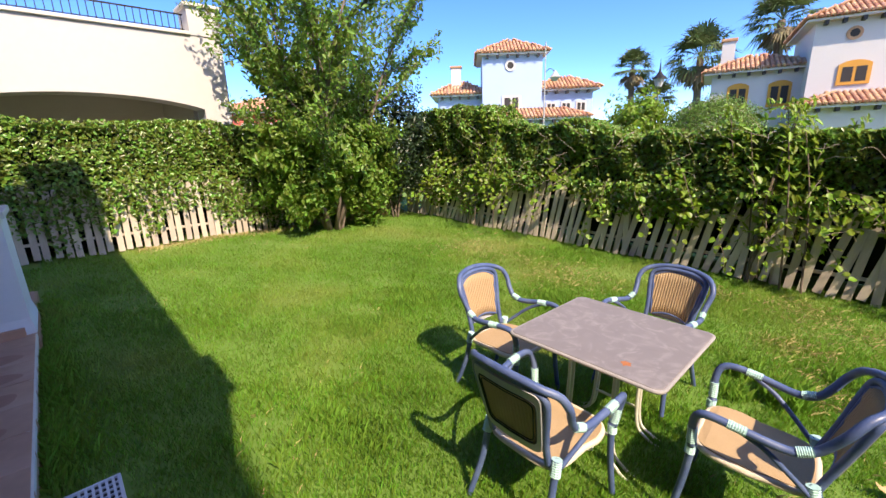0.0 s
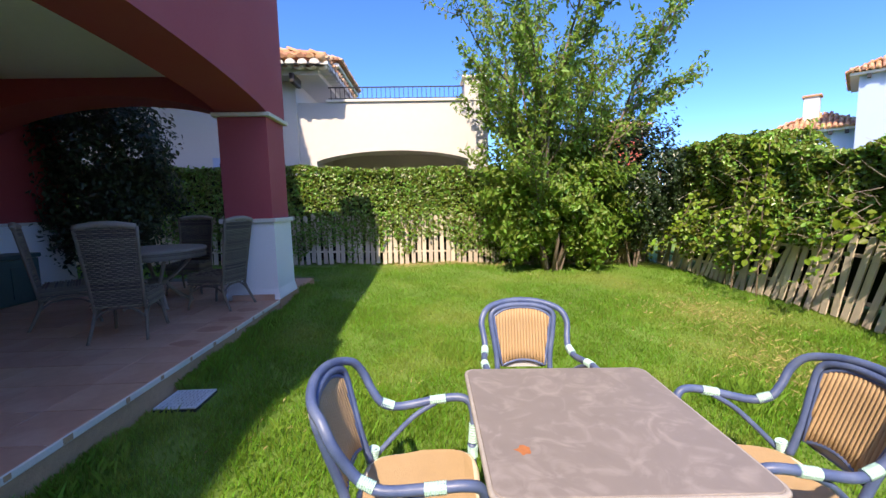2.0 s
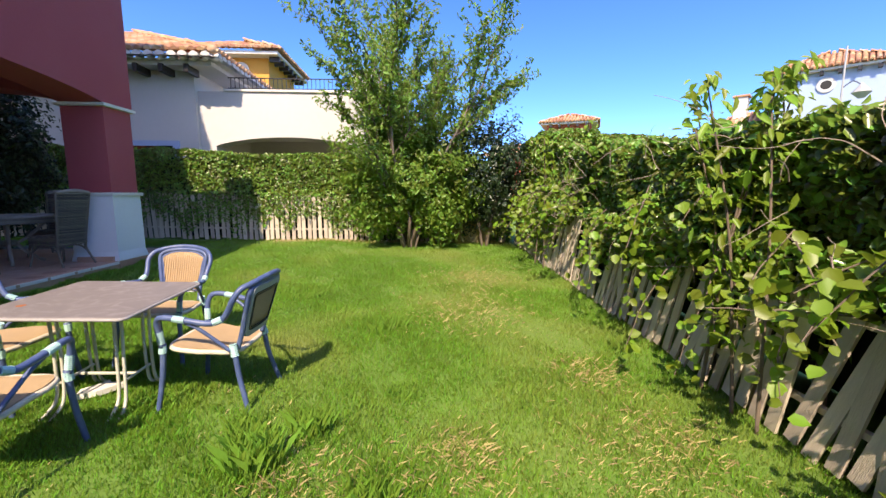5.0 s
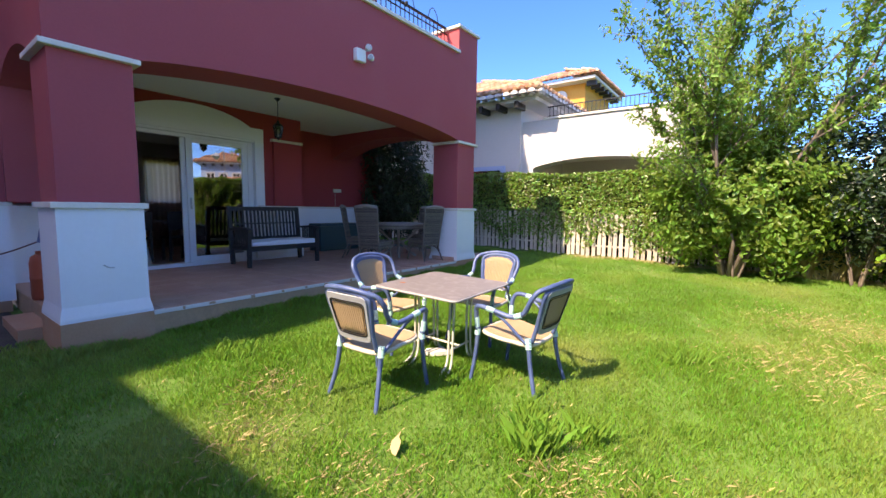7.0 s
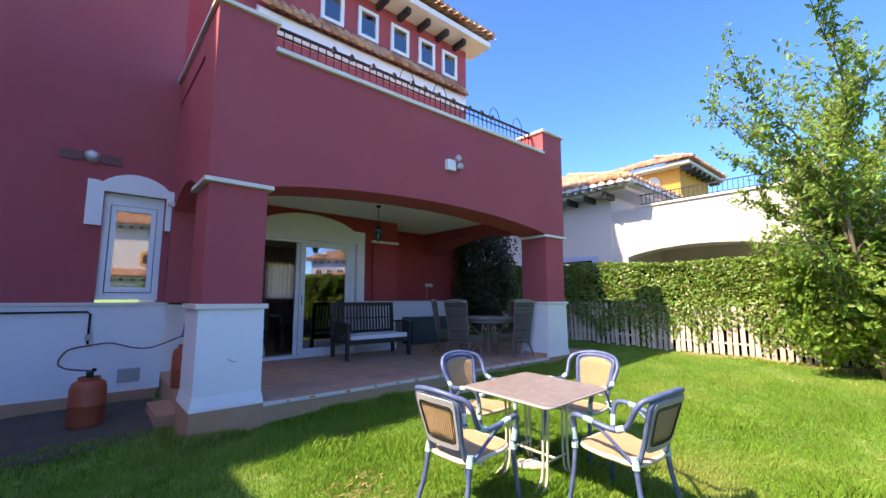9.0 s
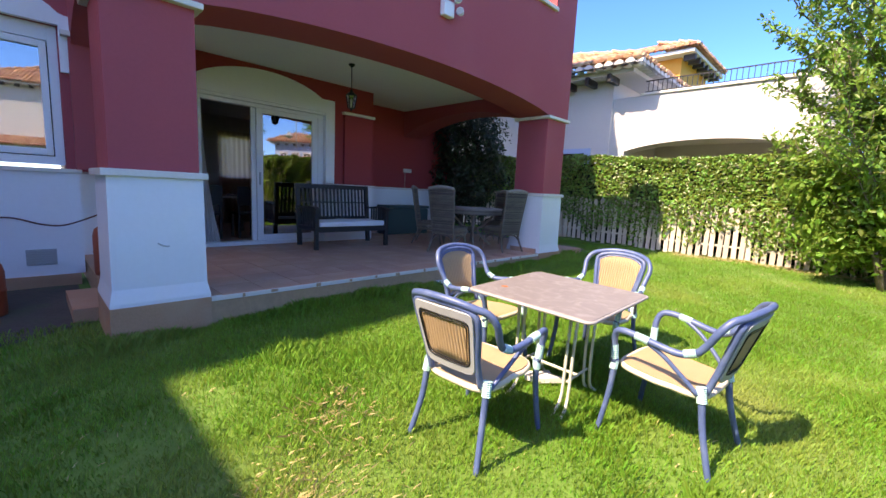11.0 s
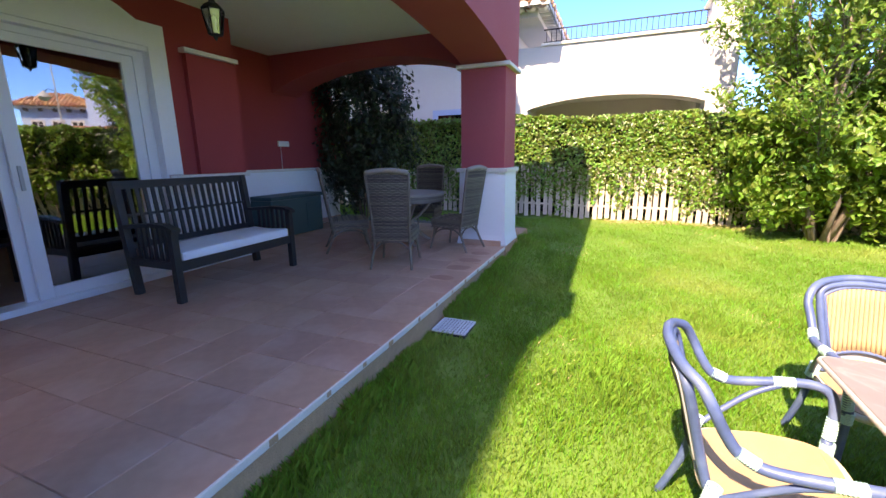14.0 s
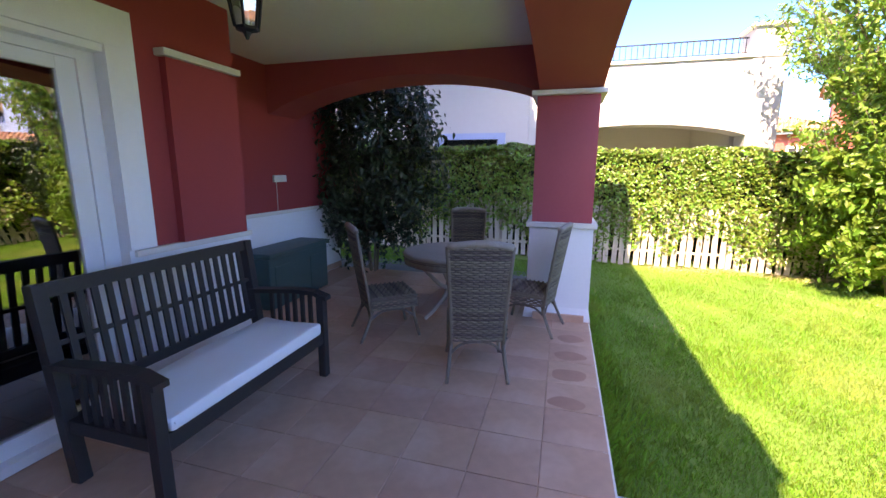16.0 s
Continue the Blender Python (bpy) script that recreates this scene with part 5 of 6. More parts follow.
def storage_chest():
    t = thing("storage_chest", "dark green plastic storage chest against the wall", "chest")
    x0, x1, y0, y1 = -3.945, -3.50, 4.75, 5.95
    body = boxed(x0, x1, y0, y1, 0.0, 0.60, bevel=0.015)
    part("body", body, CHEST_GREEN, t)
    part("lid", boxed(x0 - 0.0, x1 + 0.03, y0 - 0.02, y1 + 0.02, 0.605, 0.665, bevel=0.018), CHEST_GREEN, t, "slightly lighter green lid")
    for y in (y0 + 0.25, y1 - 0.25):
        part("panel_groove", boxed(x1, x1 + 0.008, y - 0.16, y + 0.16, 0.08, 0.5, bevel=0.003), CHEST_GREEN, t)


storage_chest()


def woven(bm, corner, u, v, nu, nv, r, bulge=None):
    """Strands of wicker: rows that weave over and under upright canes."""
    c, u, v = Vector(corner), Vector(u), Vector(v)
    n = u.cross(v).normalized()
    for j in range(nv):
        pts = []
        for i in range(nu + 1):
            p = c + u * (i / nu) + v * ((j + 0.5) / nv) + n * (r * 0.8 * (1 if (i + j) % 2 else -1))
            pts.append(bulge(p) if bulge else p)
        tube(bm, pts, r, 4)


def wicker_chair(at):
    c = thing("wicker_chair", "grey brown woven wicker dining chair with tall back", "chair", "chairs round the porch table", at)
    # faces +y
    def shape(p):
        z = p.z
        flare = 1 + 0.16 * max(0, (z - 0.45)) / 0.6
        return Vector((p.x * flare, p.y - 0.16 * (z - 0.42) - 0.04 * math.cos(p.x * 5), z))
    bm = bmesh.new()
    woven(bm, (-0.20, -0.20, 0.30), (0.40, 0, 0), (0, 0, 0.78), 10, 42, 0.0088, shape)
    part("backrest", bm, WICKER, c, "woven wicker back")["kind"] = "stuff"
    bm = bmesh.new()
    nx = 9
    grid = [[bm.verts.new(shape(Vector((-0.19 + 0.38 * i / nx, -0.20, 0.32 + 0.74 * j / 10)))) for i in range(nx + 1)] for j in range(11)]
    for j in range(10):
        for i in range(nx):
            bm.faces.new((grid[j][i], grid[j][i + 1], grid[j + 1][i + 1], grid[j + 1][i]))
    bmesh.ops.solidify(bm, geom=bm.faces[:], thickness=0.012)
    part("back_lining", bm, DARK_WOOD, c)
    top = [shape(Vector((-0.20 + 0.40 * i / 10, -0.20, 1.07 + 0.03 * math.sin(math.pi * i / 10)))) for i in range(11)]
    part("top_roll", tube(bmesh.new(), top, 0.027, 8), WICKER_LEG, c, "pale bound top roll", True)
    for s in (-1, 1):
        part("back_post", tube(bmesh.new(), [shape(Vector((s * 0.205, -0.20, 0.28 + 0.79 * k / 6))) for k in range(7)], 0.016, 8), WICKER, c, "", True)
    bm = bmesh.new()
    box(bm, -0.225, 0.225, -0.20, 0.25, 0.37, 0.43, bevel=0.02)
    part("seat_base", bm, WICKER, c)
    bm = bmesh.new()
    woven(bm, (-0.225, -0.18, 0.432), (0.45, 0, 0), (0, 0.43, 0), 9, 18, 0.0105)
    for x in (-0.226, 0.226):
        woven(bm, (x, -0.2, 0.30), (0, 0.45, 0), (0, 0, 0.125), 12, 7, 0.0085)
    woven(bm, (-0.225, 0.252, 0.30), (0.45, 0, 0), (0, 0, 0.125), 12, 7, 0.0085)
    part("seat", bm, WICKER, c, "woven wicker seat")["kind"] = "stuff"
    for sx in (-1, 1):
        for y, y2 in ((0.22, 0.27), (-0.2, -0.31)):
            part("leg", tube(bmesh.new(), smooth_path([(sx * 0.2, y, 0.40), (sx * 0.205, y, 0.25), (sx * 0.235, y2, 0.0)]), 0.018, 8, r_end=0.014), WICKER, c, "", True)
        part("arched_brace", tube(bmesh.new(), smooth_path([(sx * 0.21, -0.22, 0.2), (sx * 0.205, -0.1, 0.28), (sx * 0.205, 0.1, 0.28), (sx * 0.21, 0.23, 0.2)]), 0.011, 6), WICKER, c, "", True)
    for y in (-0.21, 0.225):
        part("arched_brace", tube(bmesh.new(), smooth_path([(-0.21, y, 0.2), (-0.1, y, 0.29), (0.1, y, 0.29), (0.21, y, 0.2)]), 0.011, 6), WICKER, c, "", True)
    return c


def aim(x, y, tx, ty):
    return Matrix.Translation((x, y, 0)) @ Matrix.Rotation(math.atan2(ty - y, tx - x) - math.pi / 2, 4, "Z")


TABLE = (-1.46, 5.28)
w1 = wicker_chair(aim(-0.98, 4.10, -1.40, 5.6))
copy_thing(w1, aim(-2.0, 4.6, -1.25, 5.2))
copy_thing(w1, aim(-0.62, 5.16, -1.9, 5.45))
copy_thing(w1, aim(-1.55, 6.18, -1.40, 5.0))


def porch_table():
    t = thing("porch_table", "round wicker porch table with a grey slatted top", "table", "", Matrix.Translation((*TABLE, 0)))
    part("tabletop", lathe(bmesh.new(), [(0.55, 0.70), (0.575, 0.705), (0.58, 0.725), (0.57, 0.74), (0.54, 0.742), (0.0005, 0.742)], 36), WICKER_LEG, t, "grey round top", True)
    bm = bmesh.new()
    for k in range(8):
        z = 0.625 + k * 0.0105
        tube(bm, [((0.56 + 0.004 * (-1) ** (i + k)) * math.cos(i * math.pi / 24), (0.56 + 0.004 * (-1) ** (i + k)) * math.sin(i * math.pi / 24), z) for i in range(48)], 0.0075, 4, closed=True)
    part("apron", bm, WICKER, t, "woven wicker apron")["kind"] = "stuff"
    for k in range(4):
        a = math.pi / 4 + k * math.pi / 2
        pts = smooth_path([(0.50 * math.cos(a), 0.50 * math.sin(a), 0.69), (0.22 * math.cos(a), 0.22 * math.sin(a), 0.40), (0.10 * math.cos(a), 0.10 * math.sin(a), 0.30), (0.24 * math.cos(a), 0.24 * math.sin(a), 0.12), (0.38 * math.cos(a), 0.38 * math.sin(a), 0.012)])
        part("leg", tube(bmesh.new(), pts, 0.022, 8), WICKER_LEG, t, "", True)
    part("hub", lathe(bmesh.new(), [(0.09, 0.27), (0.11, 0.31), (0.09, 0.36)], 16), WICKER, t, "", True)


porch_table()


def lantern():
    """Hanging porch lantern: hook, rod, six-sided glass cage."""
    t = thing("hanging_lantern", "black iron hanging lantern with clear glass under the porch ceiling", "lamp", "", Matrix.Translation((-1.765, 2.61, 0)))
    part("ceiling_rose", lathe(bmesh.new(), [(0.05, CEIL), (0.05, CEIL - 0.012), (0.03, CEIL - 0.03), (0.008, CEIL - 0.05)][::-1], 16), BLACK_IRON, t, "", True)
    part("rod", tube(bmesh.new(), [(0, 0, CEIL - 0.04), (0, 0, 2.50)], 0.006, 6), BLACK_IRON, t)
    part("cap", lathe(bmesh.new(), [(0.085, 2.41), (0.088, 2.42), (0.06, 2.455), (0.025, 2.475), (0.022, 2.50), (0.006, 2.52)], 6), BLACK_IRON, t, "stepped iron cap")
    part("base", lathe(bmesh.new(), [(0.006, 2.185), (0.012, 2.20), (0.02, 2.215), (0.05, 2.225), (0.055, 2.235)], 6), BLACK_IRON, t)
    for k in range(6):
        a = k * math.pi / 3
        part("bar", tube(bmesh.new(), [(0.052 * math.cos(a), 0.052 * math.sin(a), 2.23), (0.082 * math.cos(a), 0.082 * math.sin(a), 2.412)], 0.006, 4), BLACK_IRON, t)
        b = a + math.pi / 3
        bm = bmesh.new()
        bm.faces.new([bm.verts.new(p) for p in ((0.048 * math.cos(a), 0.048 * math.sin(a), 2.236), (0.048 * math.cos(b), 0.048 * math.sin(b), 2.236), (0.078 * math.cos(b), 0.078 * math.sin(b), 2.41), (0.078 * math.cos(a), 0.078 * math.sin(a), 2.41))])
        pane = part("pane", bm, LAMP_GLASS, t)
        pane.visible_shadow = False
    part("bulb", lathe(bmesh.new(), [(0.012, 2.24), (0.015, 2.30), (0.022, 2.33), (0.018, 2.36), (0.004, 2.375)], 12), PVC, t, "white bulb", True)


lantern()


def wall_fittings():
    s = thing("wall_socket", "cream double wall socket on the red wall", "socket")
    part("plate", boxed(RECESS_X + 0.001, RECESS_X + 0.03, 5.50, 5.75, 1.45, 1.54, bevel=0.008), STONE, s)
    part("cable", tube(bmesh.new(), smooth_path([(RECESS_X + 0.01, 5.56, 1.46), (RECESS_X + 0.008, 5.565, 1.3), (RECESS_X + 0.008, 5.56, 1.08)]), 0.004, 5), STONE, s, "thin cable")
    f = thing("flood_light", "white twin floodlight on the red porch front", "lamp", "", Matrix.Translation((0, 0.07, 0.03)))
    part("back_box", boxed(-0.021, 0.06, 2.68, 2.86, 3.16, 3.34, bevel=0.012), PVC, f)
    for y, z, tilt in ((2.86, 3.36, 30), (2.93, 3.24, 60)):
        m = Matrix.Translation((0.10, y, z)) @ Matrix.Rotation(radians(90), 4, "Y") @ Matrix.Rotation(radians(tilt), 4, "X")
        head = part("head", lathe(bmesh.new(), [(0.025, -0.05), (0.035, -0.02), (0.045, 0.02), (0.048, 0.05)], 16, m), PVC, f, "round swivel lamp head", True)
        part("lens", lathe(bmesh.new(), [(0.04, 0.051), (0.035, 0.056), (0.003, 0.058)], 16, m), GREY_PLASTIC, head)
    w = thing("wall_lamp", "round grey bulkhead lamp with two flat panels on the wall", "lamp")
    y, z, x = -1.55, 3.05, SIDE_X
    m = Matrix.Translation((x + 0.001, y, z)) @ Matrix.Rotation(radians(90), 4, "Y")
    part("housing", lathe(bmesh.new(), [(0.085, 0.0), (0.085, 0.03), (0.07, 0.07), (0.05, 0.085)], 20, m), GREY_PLASTIC, w, "", True)
    part("dome", lathe(bmesh.new(), [(0.05, 0.086), (0.045, 0.10), (0.02, 0.115), (0.003, 0.118)], 16, m), PVC, w, "white dome", True)
    for d in (-0.21, 0.21):
        part("panel", boxed(x + 0.001, x + 0.02, y + d - 0.115, y + d + 0.115, z - 0.08, z + 0.05, bevel=0.004), HOSE, w, "flat dark red panel")
    v = thing("wall_vent", "grey slatted vent in the white wall", "vent", "", Matrix.Translation((0, 0.045, 0.03)))
    part("frame", boxed(SIDE_X + 0.013, SIDE_X + 0.022, -1.11, -0.86, -0.03, 0.15, bevel=0.003), GREY_PLASTIC, v)
    for k in range(6):
        part("slat", boxed(SIDE_X + 0.022, SIDE_X + 0.03, -1.09, -0.88, -0.012 + k * 0.026, 0.002 + k * 0.026), GREY_PLASTIC, v)
    p = thing("gas_pipe", "black gas pipe with a brown rubber hose on the white wall", "pipe", "", Matrix.Translation((0, 0.035, 0.035)))
    px = SIDE_X + 0.04
    part("pipe", tube(bmesh.new(), [(px, -3.2, 0.92), (px, -1.47, 0.92), (px, -1.44, 0.89), (px, -1.44, 0.5)], 0.013, 8), BLACK_IRON, p, "", True)
    part("valve", boxed(px - 0.02, px + 0.03, -1.47, -1.41, 0.55, 0.63, bevel=0.006), GREY_PLASTIC, p)
    gx, gy = -1.43, -1.37
    part("hose", tube(bmesh.new(), smooth_path([(px, -1.44, 0.48), (px + 0.02, -1.62, 0.44), (px + 0.2, -1.70, 0.32), (px + 0.5, -1.62, 0.27), (gx - 0.03, gy, 0.27)]), 0.010, 6), HOSE, p, "", True)
    part("hose", tube(bmesh.new(), smooth_path([(px, -1.44, 0.48), (px, -1.2, 0.50), (px + 0.1, -0.95, 0.43), (px + 0.25, -0.75, 0.44), (-1.75, -0.42, 0.62)]), 0.009, 6), HOSE, p, "", True)

    def bottle(x, y, z, s, label):
        b = thing("gas_bottle", label, "gas bottle", "gas bottles", Matrix.Translation((x, y, z)) @ Matrix.Scale(1.12, 4))
        part("body", lathe(bmesh.new(), [(0.145 * s, 0.0), (0.148 * s, 0.03), (0.15 * s, 0.05), (0.15 * s, 0.20), (0.153 * s, 0.205), (0.153 * s, 0.22), (0.15 * s, 0.225), (0.15 * s, 0.36), (0.135 * s, 0.42), (0.10 * s, 0.445), (0.05 * s, 0.455)], 28), GAS_ORANGE, b, "", True)
        part("collar", lathe(bmesh.new(), [(0.09 * s, 0.44), (0.092 * s, 0.475), (0.085 * s, 0.475), (0.083 * s, 0.445)], 20), GAS_ORANGE, b)
        part("regulator", boxed(-0.04, 0.05, -0.03, 0.03, 0.455, 0.53, bevel=0.012), BLACK_IRON, b, "black regulator valve")
        part("knob", lathe(bmesh.new(), [(0.02, 0.53), (0.022, 0.55), (0.015, 0.56)], 10, Matrix.Translation((0.03, 0.03, 0))), BLACK_IRON, b)
        return b
    bottle(gx, gy, ground_z(gx, gy), 1.0, "scuffed orange steel gas bottle on the ground")
    bottle(-1.55, -0.42, 0.0, 0.9, "orange steel gas bottle behind the porch column")
    c = thing("broom_cap", "dark blue cone shaped cover above the orange bottle", "cover", "", Matrix.Translation((-1.55, -0.42, 0.63)))
    part("cone", lathe(bmesh.new(), [(0.075, 0.0), (0.07, 0.02), (0.04, 0.18), (0.03, 0.20)], 16), BLUE_TUBE, c, "", True)


wall_fittings()


def drain():
    d = thing("drain_grate", "white plastic drain grate sunk in the lawn", "drain")
    x0, y0, w = 0.012, 2.85, 0.30
    z = ground_z(0.2, 3.0) + 0.03
    part("rim", prism(bmesh.new(), [(x0, z - 0.06), (x0 + w, z - 0.06), (x0 + w, z - 0.012), (x0, z - 0.012)], "y", y0, y0 + w), UNLIT_BLACK, d, "dark drain box")
    for k in range(2):
        part("edge", boxed(x0, x0 + w, y0 + k * (w - 0.018), y0 + 0.018 + k * (w - 0.018), z - 0.012, z, bevel=0.002), DRAIN, d)
        part("edge", boxed(x0 + k * (w - 0.018), x0 + 0.018 + k * (w - 0.018), y0 + 0.018, y0 + w - 0.018, z - 0.012, z, bevel=0.002), DRAIN, d)
    for k in range(9):
        x = x0 + 0.036 + k * 0.0285
        part("bar", boxed(x - 0.006, x + 0.006, y0 + 0.018, y0 + w - 0.018, z - 0.010, z - 0.001), DRAIN, d)
    for k in range(5):
        y = y0 + 0.06 + k * 0.045
        part("cross_bar", boxed(x0 + 0.018, x0 + w - 0.018, y - 0.004, y + 0.004, z - 0.012, z - 0.003), DRAIN, d)


drain()


def indoor_things():
    t = thing("dining_table", "dark wooden dining table inside the house", "table")
    part("tabletop", boxed(-5.4, -4.4, 0.9, 2.3, 0.72, 0.76, bevel=0.006), WICKER_LEG, t)
    for x in (-5.3, -4.5):
        for y in (1.0, 2.2):
            part("leg", boxed(x - 0.03, x + 0.03, y - 0.03, y + 0.03, 0.0, 0.72), WICKER_LEG, t)
    for i, (x, y) in enumerate(((-4.25, 1.25), (-4.25, 1.9))):
        c = thing("dining_chair", "dark wooden dining chair inside the house", "chair", "indoor chairs")
        part("seat", boxed(x - 0.2, x + 0.2, y - 0.2, y + 0.2, 0.43, 0.47, bevel=0.01), DARK_WOOD, c)
        part("backrest", boxed(x + 0.17, x + 0.2, y - 0.2, y + 0.2, 0.6, 0.95, bevel=0.01), DARK_WOOD, c)
        for dx in (-0.17, 0.17):
            for dy in (-0.17, 0.17):
                part("leg", boxed(x + dx - 0.02, x + dx + 0.02, y + dy - 0.02, y + dy + 0.02, 0.0, 0.43 if dx < 0 else 0.62), DARK_WOOD, c)
    for label, y0, y1, x, sweep, mat in (("white net curtain drawn to the side inside the patio door", 0.89, 0.955, -3.34, 0.24, NET), ("pale pleated curtain over the indoor window", 2.34, 3.14, -7.15, 0.0, CURTAIN)):
        k = thing("curtain", label, "curtain")
        bm = bmesh.new()
        n, rows = 28, []
        for j in range(9):
            z = 0.03 + (2.25 - 0.03) * j / 8
            wide = y1 + sweep * (1 - j / 8) ** 2.0
            rows.append([bm.verts.new((x + 0.022 * math.sin(i * 1.5), y0 + (wide - y0) * i / n, z)) for i in range(n + 1)])
        for a, b in zip(rows, rows[1:]):
            for i in range(n):
                bm.faces.new((a[i], a[i + 1], b[i + 1], b[i]))
        part("drape", bm, mat, k, "", True)


indoor_things()

# ---- the white neighbour house ----
def neighbour():
    ny = 10.7
    h = thing("neighbour_house", "white rendered neighbour house with tiled roof and balcony", "house", "", Matrix.Translation((0.27, 0, 0)))
    outline = [(-1.45, -0.6), (-1.05, -0.6), (-1.05, 2.36)] + arch(-1.05, 2.36, 2.78, 2.36, 2.60, 20) + [(2.78, -0.6), (3.3, -0.6), (3.3, 3.80), (-1.45, 3.80)]
    part("porch_wall", prism(bmesh.new(), outline, "y", ny, ny + 0.6), FAR_WHITE, h, "white porch wall with a flat arch")
    part("side_wall", boxed(2.7, 3.29, ny + 0.6, ny + 4.0, -0.6, 3.8), FAR_WHITE, h)
    part("main_wall", boxed(-12.0, -1.452, ny - 0.12, ny + 9.0, -0.6, 4.45), FAR_WHITE, h)
    part("back_wall", boxed(-1.45, 2.7, ny + 3.6, ny + 3.9, -0.6, 3.79), FAR_WHITE, h)
    part("porch_ceiling", boxed(-1.45, 2.7, ny + 0.601, ny + 3.6, 2.9, 3.1), FAR_WHITE, h)
    part("porch_floor", boxed(-1.45, 2.7, ny + 0.05, ny + 3.6, -0.6, -0.05), STONE, h)
    part("coping", boxed(-0.75, 2.72, ny - 0.05, ny + 0.65, 3.80, 3.86, bevel=0.01), STONE, h)
    pier = part("pier", boxed(2.72, 3.32, ny - 0.02, ny + 0.62, 3.80, 4.34), FAR_WHITE, h)
    part("pier_cap", boxed(2.66, 3.38, ny - 0.08, ny + 0.68, 4.34, 4.40, bevel=0.01), STONE, pier)
    rail = part("railing", boxed(-0.75, 2.72, ny + 0.28, ny + 0.31, 4.22, 4.245), BLACK_IRON, h, "black iron balcony rail")
    part("lower_rail", boxed(-0.75, 2.72, ny + 0.285, ny + 0.305, 3.95, 3.965), BLACK_IRON, rail)
    for k in range(30):
        x = -0.68 + k * 0.116
        part("baluster", boxed(x - 0.007, x + 0.007, ny + 0.288, ny + 0.302, 3.86, 4.22), BLACK_IRON, rail)
    # hipped tiled roof of the main block, its eave over the garden side
    ex, ey, ez = -0.55, ny - 0.85, 4.52
    part("soffit", boxed(-12.5, ex - 0.2, ey + 0.22, ny + 9.0, ez - 0.24, ez - 0.12), FAR_WHITE, h)
    roof = barrel_roof("roof", (-12.5, ey, ez), (1, 0, 0), (0, 1, 0.42), 12.5 + ex, 5.2, h, taper=lambda u: (0, 12.5 + ex - 4.6 * u), label="clay barrel tile roof")
    barrel_roof("roof", (ex, ey, ez), (0, 1, 0), (-1, 0, 0.42), 9.5, 5.0, h, taper=lambda u: (4.6 * u, 9.5), label="clay barrel tile roof")
    barrel_roof("scalloped_eave", (-12.5, ey - 0.02, ez - 0.15), (1, 0, 0), (0, 1, 0.05), 12.5 + ex, 0.4, h, pitch=0.27, mat=FAR_WHITE, label="white scalloped eave row")
    barrel_roof("scalloped_eave", (ex + 0.02, ey, ez - 0.15), (0, 1, 0), (-1, 0, 0.05), 9.5, 0.4, h, pitch=0.27, mat=FAR_WHITE, label="white scalloped eave row")
    part("roof_hip", tube(bmesh.new(), [(ex, ey, ez + 0.08), (ex - 4.6, ey + 4.6, ez + 2.05)], 0.11, 8), ROOF, h, "", True)
    for k in range(16):
        x = -1.35 - k * 0.62
        part("rafter_end", boxed(x - 0.06, x + 0.06, ey + 0.14, ny - 0.125, ez - 0.42, ez - 0.205, bevel=0.03), DARK_WOOD, h)
    # window in the shaded wall
    w = part("window", boxed(-3.55, -1.95, ny - 0.17, ny - 0.121, 0.9, 2.47), BLUE_WALL, h, "blue framed window")
    part("pane", boxed(-3.38, -2.12, ny - 0.185, ny - 0.171, 1.0, 2.33), GLASS, w)
    part("backing", boxed(-3.38, -2.12, ny - 0.1709, ny - 0.1705, 1.0, 2.33), INDOOR, w)
    # ochre upper part of the house behind
    o = thing("ochre_house", "ochre rendered house tower with tiled roof far behind", "house", "", Matrix.Translation((0.85, 0.1, 0.05)))
    part("wall", boxed(-7.5, -3.7, 21.5, 26.0, -0.6, 7.9), OCHRE, o)
    w = part("window", lathe(bmesh.new(), [(0.38, 0.0), (0.38, 0.06), (0.30, 0.07), (0.002, 0.04)], 20, Matrix.Translation((-5.05, 21.5, 7.3)) @ Matrix.Rotation(radians(90), 4, "X")), FAR_WHITE, o, "round white window", True)
    part("soffit", boxed(-8.2, -3.0, 20.8, 26.5, 7.9, 8.05), FAR_WHITE, o)
    barrel_roof("roof", (-8.3, 20.7, 8.1), (1, 0, 0), (0, 1, 0.4), 5.4, 3.0, o, pitch=0.3, course=0.5, taper=lambda u: (2.2 * u, 5.4 - 2.2 * u))
    barrel_roof("roof", (-2.9, 20.7, 8.1), (0, 1, 0), (-1, 0, 0.4), 5.8, 2.9, o, pitch=0.3, course=0.5, taper=lambda u: (2.2 * u, 5.8 - 2.2 * u))
    for k in range(7):
        part("rafter_end", boxed(-3.55, -3.05, 21.2 + k * 0.75, 21.38 + k * 0.75, 7.65, 7.9), DARK_WOOD, o)


neighbour()


